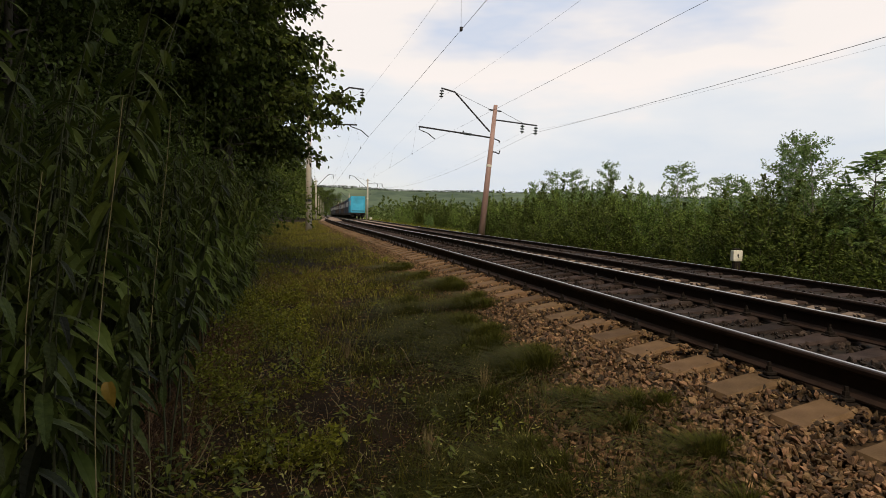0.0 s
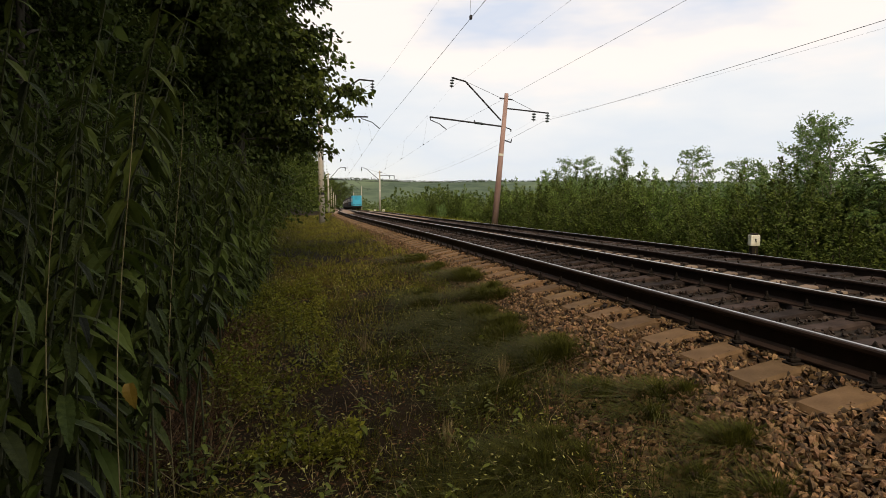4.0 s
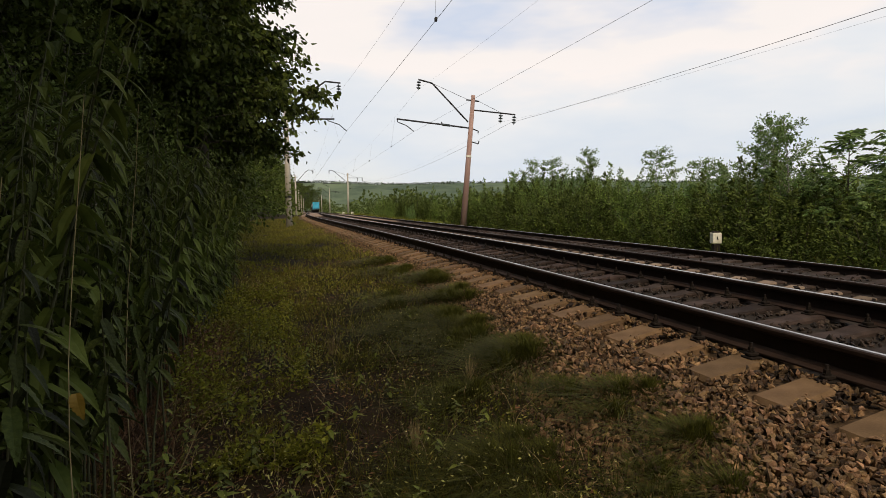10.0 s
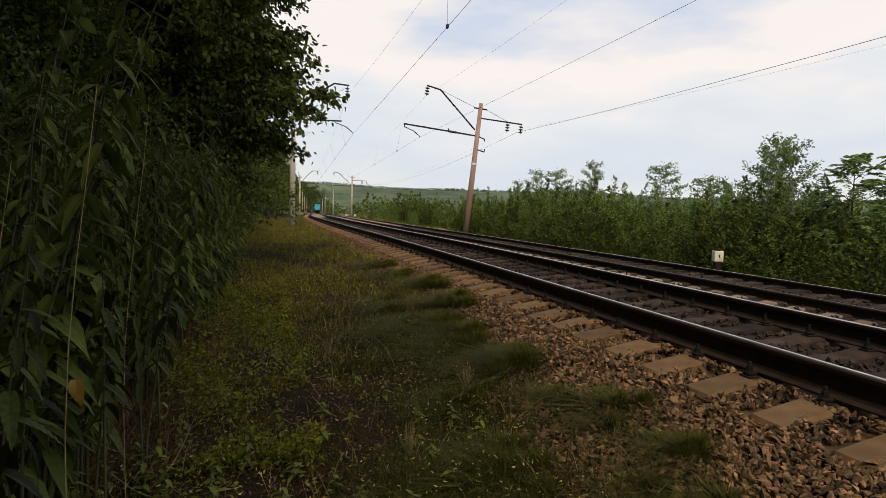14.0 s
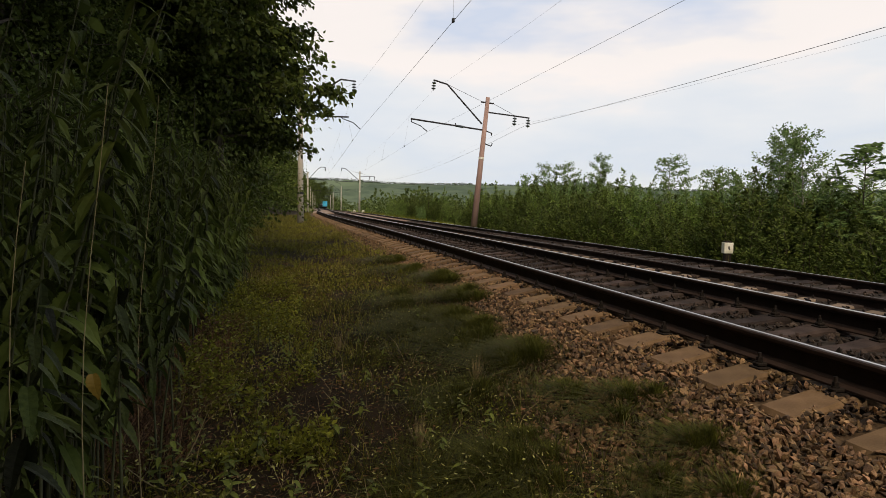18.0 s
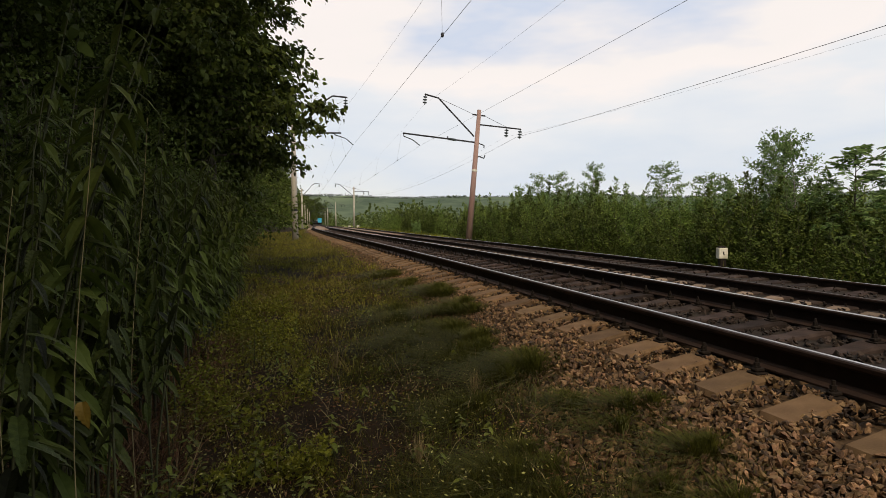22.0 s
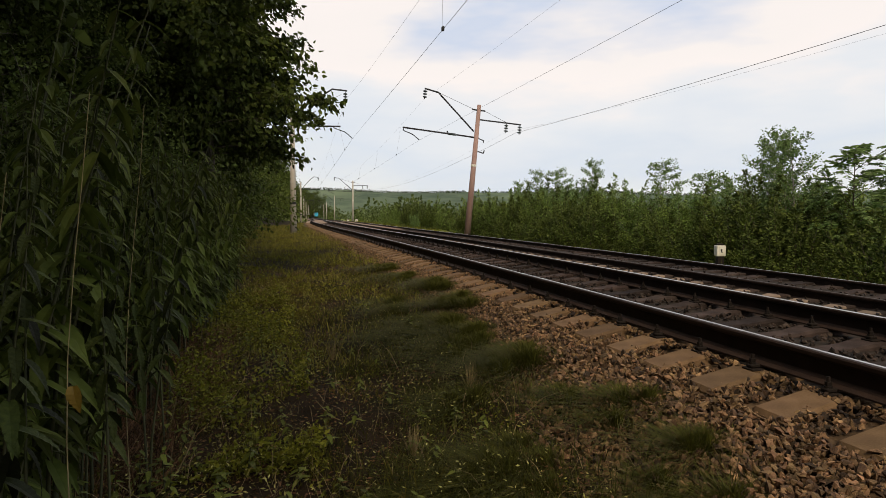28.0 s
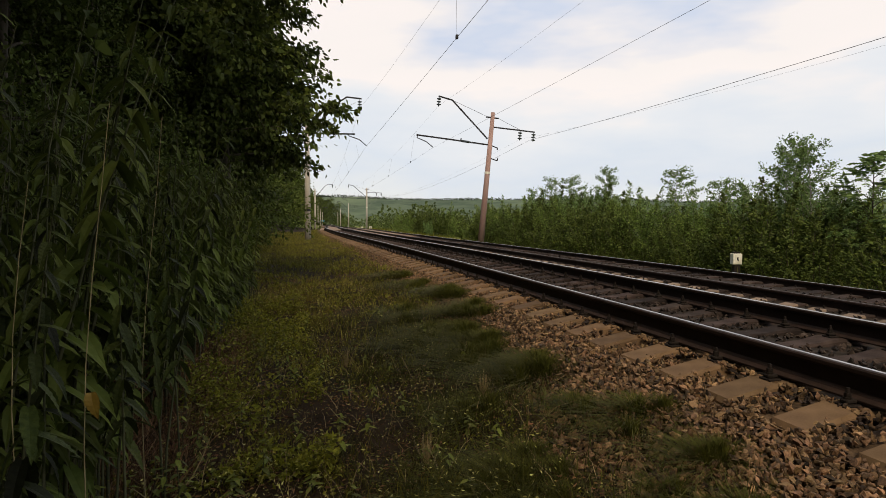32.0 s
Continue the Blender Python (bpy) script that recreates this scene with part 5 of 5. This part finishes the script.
def make_verge():
    rng = np.random.default_rng(51)

    def spots(n, u0, u1, y0, y1, power=1.6, patch=None, spill=0.12):
        """Places on the verge, up to the ballast's edge; patch: the share that is left bare."""
        y = y0 + (y1 - y0) * rng.random(n) ** power
        u = rng.uniform(u0, u1, n)
        x = line_x(y) + u
        keep = u < verge_edge(y) + rng.normal(size=n) * spill
        if patch is not None:
            keep &= np.sin(2.1 * x + 1.1 * y) + np.sin(3.7 * y - 1.7 * x + 1) + 0.8 * np.sin(5.3 * x + 2.2 * y) + rng.normal(size=n) * 0.5 > patch
        return x[keep], y[keep]

    def height_field(x, y):
        """Hummocks of growth, 0 to 1, a hand to a stride across."""
        a = np.sin(3.1 * x + 1.3 * np.sin(1.7 * y)) * np.sin(2.3 * y + 0.8 * x) + 0.7 * np.sin(7.3 * x + 2.9 * y) * np.sin(5.1 * y - 3.7 * x) + 0.4 * np.sin(13 * x + 1) * np.sin(11 * y)
        return np.clip(0.45 + 0.42 * a, 0.0, 1.2)

    # dark fine grass, thick in hummocks and thin on the trodden earth between them
    x, y = spots(60000, -1.0, 2.6, 2.3, 14, 1.5, spill=0.2)
    g = height_field(x, y)
    outer = np.clip((x - line_x(y) - 0.7) / 0.8, 0, 1)
    keep = rng.random(len(x)) < np.clip(g * 1.5 - 0.15, 0.06, 1) * (1 - 0.6 * outer)
    x, y, g = x[keep], y[keep], g[keep]
    inner = x - line_x(y) < 0.55 + 0.25 * np.sin(2.9 * y) + rng.normal(size=len(x)) * 0.2
    for pick, what, say in ((inner, "grass_olive", "olive verge grass growing in hummocks"), (~inner, "grass", "dark green grass growing in hummocks beside the ballast")):
        blades(rng, x[pick], y[pick], rng.uniform(0.4, 1.1, pick.sum()) * (0.03 + 0.13 * g[pick]), M[what], "grass", say, lean=0.55, width=0.0028)
    x, y = spots(34000, -1.6, 2.6, 6, 70, 1.5, patch=-0.9)
    blades(rng, x, y, rng.uniform(0.3, 1.1, len(x)) * np.clip(0.05 + 0.009 * y, 0.06, 0.24), M["grass_dry"], "grass", "longer yellowish verge grass further along the path", lean=0.6, width=0.006)
    x, y = spots(9000, 0.9, 2.7, 2.3, 16, patch=0.4, spill=0.35)
    blades(rng, x, y, rng.uniform(0.05, 0.2, len(x)), M["grass"], "grass", "tufts of grass growing through the ballast edge", width=0.003)
    x, y = spots(1500, -1.2, 2.2, 2.4, 14)
    blades(rng, x, y, rng.uniform(0.05, 0.22, len(x)), M["straw"], "dry_grass", "scattered dry straw-coloured stalks", lean=0.9, width=0.002)
    x, y = spots(30000, -1.5, 2.3, 2.4, 16)
    z = ground_z(x, y) + rng.random(len(x)) * 0.03
    v, f = leaf_cloud(rng, np.stack([x, y, z], -1), rng.normal(size=(len(x), 3)) * [1, 1, 0.12], 0.026 * rng.uniform(0.4, 1.8, len(x)), wide=0.3)
    tagged(sheet("litter", v, f, M["litter"]), "brown dead leaves and stalks littering the path", "litter", kind="stuff")
    # dead stalks heaped at the foot of the nettles
    y = 3.4 + 3.8 * rng.random(5000)
    x = -1.4 + 0.72 * rng.random(len(y))
    blades(rng, x, y, rng.uniform(0.05, 0.3, len(x)), M["litter"], "dry_grass", "brown dead stalks heaped at the foot of the nettles", lean=1.2, width=0.003)
    x, y = spots(9000, -1.6, 2.0, -7, 2.4, 1.0)
    blades(rng, x, y, rng.uniform(0.03, 0.11, len(x)), M["grass"], "grass", "short verge grass behind", lean=0.7)
    # leafy herbs: a knee-high band along the nettles, low ones over the path
    for count, u0, u1, y0, y1, size, lift, bare in ((26000, -0.72, 0.3, 3.6, 11, 0.036, 0.42, -0.4), (1800, -0.9, 0.6, 2.3, 3.8, 0.028, 0.2, 0.0), (7000, 0.1, 1.5, 2.6, 11, 0.024, 0.17, 0.6),
                                                          (20000, -1.7, 2.5, 9, 45, 0.06, 0.2, -0.4)):
        x, y = spots(count, u0, u1, y0, y1, 1.5, patch=bare)
        g = height_field(x, y)
        keep = rng.random(len(x)) < np.clip(0.25 + g, 0.1, 1)
        x, y, g = x[keep], y[keep], g[keep]
        z = ground_z(x, y) + rng.random(len(x)) ** 1.1 * lift * np.maximum(g, 0.12) * np.clip(1.25 - (x - line_x(y) + 0.9) * 0.45, 0.35, 1.2)
        v, f = leaf_cloud(rng, np.stack([x, y, z], -1), rng.normal(size=(len(x), 3)) * [1, 1, 0.6] + [0, 0, 0.3], size * rng.uniform(0.5, 1.5, len(x)), wide=0.5)
        tagged(sheet("herbs", v, f, M["herb"]), "low broad-leaved green herbs on the verge", "herbs", kind="stuff")


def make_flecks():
    """Small leaf tips in a pale colour that stands for glints of light over the verge."""
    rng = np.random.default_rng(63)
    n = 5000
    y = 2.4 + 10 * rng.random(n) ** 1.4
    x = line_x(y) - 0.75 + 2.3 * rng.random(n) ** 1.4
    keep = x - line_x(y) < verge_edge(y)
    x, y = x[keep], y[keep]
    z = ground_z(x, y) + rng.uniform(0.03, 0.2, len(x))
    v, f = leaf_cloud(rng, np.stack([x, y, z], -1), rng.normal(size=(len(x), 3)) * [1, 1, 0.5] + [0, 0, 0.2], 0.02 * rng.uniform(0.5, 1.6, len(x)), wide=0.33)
    tagged(sheet("herbs", v, f, M["herb_glint"]), "pale green leaf tips coloured as glints among the verge plants", "herbs", kind="stuff")


make_flecks()


def make_weeds():
    """Single broad-leaved weeds, dry stalks and a straw tuft that stand out on the verge."""
    rng = np.random.default_rng(58)
    lv, lf = nettle_leaf()
    datas = []
    for k in range(2):
        me = sheet("leaf", lv * [1, 1.15, 0.6], lf, M["herb_leaf"])
        datas.append(me.data)
        bpy.data.objects.remove(me)
    rr = random.Random(31)
    sprigs = [(rr.uniform(-1.0, -0.05), 2.7 + 5.5 * rr.random() ** 1.3, rr.uniform(0.14, 0.34)) for _ in range(38)] + [(rr.uniform(-0.1, 1.5), 2.6 + 5 * rr.random() ** 1.3, rr.uniform(0.07, 0.17)) for _ in range(26)]
    for x, y, h in ((-0.77, 4.07, 0.32), (-0.7, 3.6, 0.26), (-0.55, 3.75, 0.22), (-0.75, 5.0, 0.34), (0.07, 5.6, 0.2), (1.25, 6.9, 0.26), (-0.3, 4.6, 0.24), (0.2, 3.9, 0.16), (-0.45, 6.4, 0.36),
                    (-0.85, 4.5, 0.4), (0.5, 5.0, 0.15), (-0.2, 7.2, 0.3), (0.9, 8.2, 0.22), (-0.6, 3.2, 0.24), *sprigs):
        base = tagged(new("weed"), "bright green broad-leaved weed on the verge", "weed", "weeds on the verge")
        base.matrix_basis = pose(x, y, float(ground_z(x, y)), rng.uniform(-8, 8), rng.uniform(-8, 8), rng.uniform(0, 360))
        t = np.linspace(0, 1, 4)[:, None]
        sv, sf = tube(np.concatenate([0 * t, 0 * t, t * h], 1), 0.004 * (1.2 - t[:, 0]), 5)
        sheet("stem", sv, sf, M["stem"], base, smooth=True)
        for k in range(9):
            up = 0.25 + 0.75 * k / 9
            share("leaf", datas[k % 2], base, pose(0, 0, up * h, 0, rng.uniform(-15, 35), k * 137.5) @ Matrix.Scale(rng.uniform(0.05, 0.085) * (1.2 - 0.5 * up), 4))
    for x, y, turn, tilt, size in ((-0.72, 3.45, 20, 35, 0.42), (-0.8, 3.6, 100, 70, 0.36), (-0.62, 3.3, 200, 55, 0.3), (-0.85, 4.3, 300, 40, 0.45), (-0.5, 5.1, 60, 50, 0.3), (0.3, 4.4, 140, 65, 0.25)):
        t = np.linspace(0, 1, 6)[:, None]
        p = np.concatenate([0.06 * size * np.sin(t * 4), 0 * t, t * size], 1)
        sv, sf = tube(p, 0.0035 * (1.1 - 0.6 * t[:, 0]), 5)
        ob = tagged(sheet("dry_stalk", sv, sf, M["straw"], smooth=True), "pale dry broken plant stalk", "stalk", "dry stalks on the verge")
        ob.matrix_basis = pose(x, y, float(ground_z(x, y)), 0, tilt, turn)
    for x, y, size in ((-0.66, 2.0, 1.78), (-0.86, 2.0, 1.55), (-0.74, 3.0, 1.92)):
        t = np.linspace(0, 1, 8)[:, None]
        sv, sf = tube(np.concatenate([0.09 * t - 0.03 * np.sin(5 * t + size * 3), 0.02 * np.sin(4 * t), t * size], 1), 0.0022 * (1.1 - 0.6 * t[:, 0]), 5)
        ob = tagged(sheet("dry_stalk", sv, sf, M["straw"], smooth=True), "tall thin pale dry stalk among the nettles", "stalk", "dry stalks among the nettles")
        ob.matrix_basis = pose(x, y, float(ground_z(x, y)))
    n = 60
    r, a = np.abs(rng.normal(size=n)) * 0.025, rng.uniform(0, 2 * np.pi, n)
    p = np.stack([r * np.cos(a), r * np.sin(a), 0 * r], -1)
    tip = p * 2.2 + np.stack([rng.normal(size=n) * 0.02, rng.normal(size=n) * 0.02, rng.uniform(0.1, 0.24, n)], -1)
    side = np.stack([-np.sin(a), np.cos(a), 0 * a], -1) * 0.0025
    v = np.stack([p - side, p + side, p + tip], 1).reshape(-1, 3)
    for x, y in ((0.68, 3.62), (0.35, 6.4), (1.3, 4.6)):
        ob = tagged(sheet("straw_tuft", v, np.arange(3 * n).reshape(-1, 3), M["straw"]), "pale dry straw tuft", "grass tuft", "straw tufts on the verge")
        ob.matrix_basis = pose(x, y, float(ground_z(x, y)))


make_verge()


def make_tufts():
    """Tufts of grass that stand out on the ballast edge."""
    rng = np.random.default_rng(57)
    kinds = []
    for k in range(3):
        n = 1300
        r = np.abs(rng.normal(size=n)) * 0.2
        a = rng.uniform(0, 2 * np.pi, n)
        p = np.stack([r * np.cos(a) * 1.2, r * np.sin(a) * 1.2, 0 * r - 0.02], -1)
        h = rng.uniform(0.04, 0.13, n) * np.clip(1.25 - r / 0.42, 0.2, 1.25)
        tip = np.stack([p[:, 0] * 0.8 + rng.normal(size=n) * 0.04, p[:, 1] * 0.8 + rng.normal(size=n) * 0.04, h], -1)
        side = np.stack([-np.sin(a), np.cos(a), 0 * a], -1) * 0.003
        mid = p + tip * [0.4, 0.4, 0.62]
        v = np.stack([p - side, p + side, mid + side * 0.8, p + tip, mid - side * 0.8], 1).reshape(-1, 3)
        i = np.arange(n)[:, None] * 5
        f = np.concatenate([i + [[0, 1, 2]], i + [[0, 2, 4]], i + [[4, 2, 3]]], 0)
        base = tagged(sheet("grass_tuft", v, f, M["grass_tuft"]), "soft green grass tuft growing among the ballast stones", "grass tuft", "grass tufts on the ballast")
        kinds.append(base)
    rows = []
    rr = random.Random(12)
    for x, y in ((1.82, 6.06), (1.98, 9.4), (1.97, 7.6), (1.75, 6.8), (1.89, 3.95), (2.02, 3.12), (1.72, 12.7), (1.85, 11.0), (1.88, 2.51), (1.83, 4.93), (1.27, 6.9), (1.02, 3.1), (1.33, 2.93), (1.4, 8.4), (1.5, 5.4), (1.15, 2.6), (1.2, 3.4), (0.85, 2.8), (1.5, 2.6), (1.1, 4.1), (0.6, 3.3)):
        for _ in range(4 if y > 4.8 else 3):
            rows.append((rr.randrange(3), x + rr.uniform(-0.2, 0.2), y + rr.uniform(-0.45, 0.45), rr.uniform(0.5, 0.85) + 0.35 * (y > 4.8), rr.uniform(0, 360)))
    used = set()
    for k, x, y, s, turn in rows:
        m = pose(x, y, float(max(ground_z(x, y), bed_z(x, y))), 0, 0, turn) @ Matrix.Scale(s, 4)
        if k in used:
            copy_thing(kinds[k], m)
        else:
            used.add(k)
            kinds[k].matrix_basis = m


def make_banks():
    """Rough grass on the bank beyond the far track."""
    rng = np.random.default_rng(61)
    y = 2 + 88 * rng.random(26000) ** 1.2
    x = line_x(y) + rng.uniform(10.2, 15, len(y))
    blades(rng, x, y, rng.uniform(0.15, 0.6, len(y)), M["grass"], "bank_grass", "rough green grass on the bank beyond the track", width=0.02)
    y = 44 + 86 * rng.random(15000)
    x = line_x(y) + 10.4 + 9 * rng.random(len(y)) ** 1.4
    blades(rng, x, y, rng.uniform(0.2, 0.8, len(y)), M["herb"], "bank_grass", "tall yellowish meadow grass along the far track", width=0.035)


make_banks()


# ---------------------------------------------------------------- ballast
def stone_kinds(count=14):
    """Angular chips: hulls of a few random corners."""
    made = []
    rng = np.random.default_rng(71)
    for _ in range(count):
        bm = bmesh.new()
        for p in unit(rng.normal(size=(10, 3))) * rng.uniform(0.75, 1.15, (10, 1)) * [rng.uniform(0.9, 1.4), rng.uniform(0.7, 1.1), rng.uniform(0.32, 0.75)]:
            bm.verts.new(p)
        got = bmesh.ops.convex_hull(bm, input=bm.verts)
        bmesh.ops.delete(bm, geom=list({q for q in got["geom_interior"] if isinstance(q, bmesh.types.BMVert)}), context="VERTS")
        bmesh.ops.recalc_face_normals(bm, faces=bm.faces)
        bm.verts.index_update()
        made.append((np.array([tuple(p.co) for p in bm.verts]), np.array([[p.index for p in q.verts] for q in bm.faces])))
        bm.free()
    return made


STONES = stone_kinds()


def rotations(rng, n):
    q = unit(rng.normal(size=(n, 4)))
    w, x, y, z = q.T
    return np.stack([np.stack([1 - 2 * (y * y + z * z), 2 * (x * y - z * w), 2 * (x * z + y * w)], -1), np.stack([2 * (x * y + z * w), 1 - 2 * (x * x + z * z), 2 * (y * z - x * w)], -1),
                     np.stack([2 * (x * z - y * w), 2 * (y * z + x * w), 1 - 2 * (x * x + y * y)], -1)], 1)


def stones(rng, at, size, mat, name, label):
    pieces = []
    kind = rng.integers(0, len(STONES), len(at))
    for k, (v, f) in enumerate(STONES):
        p, s = at[kind == k], size[kind == k]
        if not len(p):
            continue
        r = rotations(rng, len(p))
        vv = np.einsum("nij,vj->nvi", r, v) * s[:, None, None] + p[:, None]
        ff = f[None] + (np.arange(len(p)) * len(v))[:, None, None]
        pieces.append((vv.reshape(-1, 3), ff.reshape(-1, 3)))
    v, f = joined(pieces)
    return tagged(sheet(name, v, f, mat), label, "ballast", kind="stuff")


def make_ballast():
    ys = np.concatenate([np.arange(-8, 20, 0.4), np.arange(20, 120, 2), np.arange(120, 1000, 20)])
    us = np.array([0.7, 1.2, 1.75, 2.3, 2.65, 3.2, 4.0, 4.8, 5.4, 5.75, 6.4, 6.75, 8.1, 9.5, 9.9, 10.6])
    yy, uu = np.meshgrid(ys, us, indexing="ij")
    xx = uu + line_x(yy)
    v = np.stack([xx, yy, bed_z(xx, yy) - 0.025], -1).reshape(-1, 3)
    n, m = len(ys), len(us)
    i, j = np.meshgrid(np.arange(n - 1), np.arange(m - 1), indexing="ij")
    f = np.stack([i * m + j, i * m + j + 1, (i + 1) * m + j + 1, (i + 1) * m + j], -1).reshape(-1, 4)
    bed = sheet("ballast", v, f, [M["ballast_bed"], M["bed_dark"]], smooth=True, index=(us[j] > 2.9).astype(int).reshape(-1))
    tagged(bed, "brown crushed-stone ballast bed, darkened between the rails", "ballast", kind="structure")
    rng = np.random.default_rng(72)

    def put(n, u0, u1, y0, y1, power, lo, hi, mat, label, gap=True):
        y = y0 + (y1 - y0) * rng.random(n) ** power
        x = line_x(y) + u0 + (u1 - u0) * rng.random(n)
        u = x - line_x(y)
        if gap:  # keep the sleepers and rails clear
            for across in (NEAR + GAUGE / 2, NEAR + APART + GAUGE / 2):
                on = (np.abs(u - across) < 1.36) & (np.abs((y - FIRST + PITCH / 2) % PITCH - PITCH / 2) < 0.125)
                rail = (np.abs(np.abs(u - across) - 0.8) < 0.1)
                x, y, u = x[~(on | rail)], y[~(on | rail)], u[~(on | rail)]
        thin = rng.random(len(x)) < np.clip((u - verge_edge(y) + 0.95) / 1.1, 0.03, 1) ** 1.3
        x, y = x[thin], y[thin]
        s = rng.uniform(lo, hi, len(x))
        z = bed_z(x, y) + rng.uniform(-0.6, 0.45, len(x)) * s
        return stones(rng, np.stack([x, y, z], -1), s, mat, "ballast_stones", label)

    put(26000, 0.8, 2.95, 1.8, 12, 1.35, 0.011, 0.032, M["stone"], "loose brown and grey crushed stones on the ballast shoulder")
    put(16000, 1.9, 2.95, 11, 48, 1.5, 0.012, 0.028, M["stone"], "loose brown crushed stones on the ballast shoulder further on")
    put(9500, 2.95, 5.6, 1.0, 22, 1.4, 0.016, 0.036, M["stone_dark"], "oil-darkened crushed stones between the rails")
    put(4500, 5.4, 9.6, 3, 30, 1.4, 0.02, 0.042, M["stone_dark"], "dark crushed stones between the tracks")
    put(7000, 1.4, 2.95, -7, 1.9, 1.0, 0.012, 0.032, M["stone"], "loose brown crushed stones on the ballast shoulder behind")
    put(3500, 2.95, 5.6, -7, 1.0, 1.0, 0.016, 0.036, M["stone_dark"], "oil-darkened crushed stones between the rails behind")
    for sign, mat in ((-1, M["stone"]), (1, M["stone_dark"])):
        n = 1300
        y = 1.8 + 24 * rng.random(n) ** 1.4
        x = line_x(y) + NEAR + sign * rng.uniform(0.10, 0.19, n)
        s = rng.uniform(0.012, 0.028, n)
        stones(rng, np.stack([x, y, bed_z(x, y) + 0.03 + rng.uniform(-0.4, 0.3, n) * s], -1), s, mat, "ballast_stones", "crushed stones heaped against the rail")
    # the stones that lie nearest, one by one
    datas = []
    for v, f in STONES:
        me = bpy.data.meshes.new("stone")
        me.from_pydata(v.tolist(), [], f.tolist())
        me.materials.append(M["stone_piece"])
        datas.append(me)
    rr = random.Random(9)
    for k in range(300):
        y = 2.3 + 2.4 * rr.random()
        u = 1.45 + 1.15 * rr.random()
        x = float(line_x(y)) + u
        s = rr.uniform(0.016, 0.036)
        z = float(bed_z(x, y)) + s * 0.35
        share("stone", datas[k % len(datas)], bed, pose(x, y, z, rr.uniform(0, 360), rr.uniform(0, 360), rr.uniform(0, 360)) @ Matrix.Scale(s, 4))


make_tufts()
make_weeds()
make_ballast()
motions()
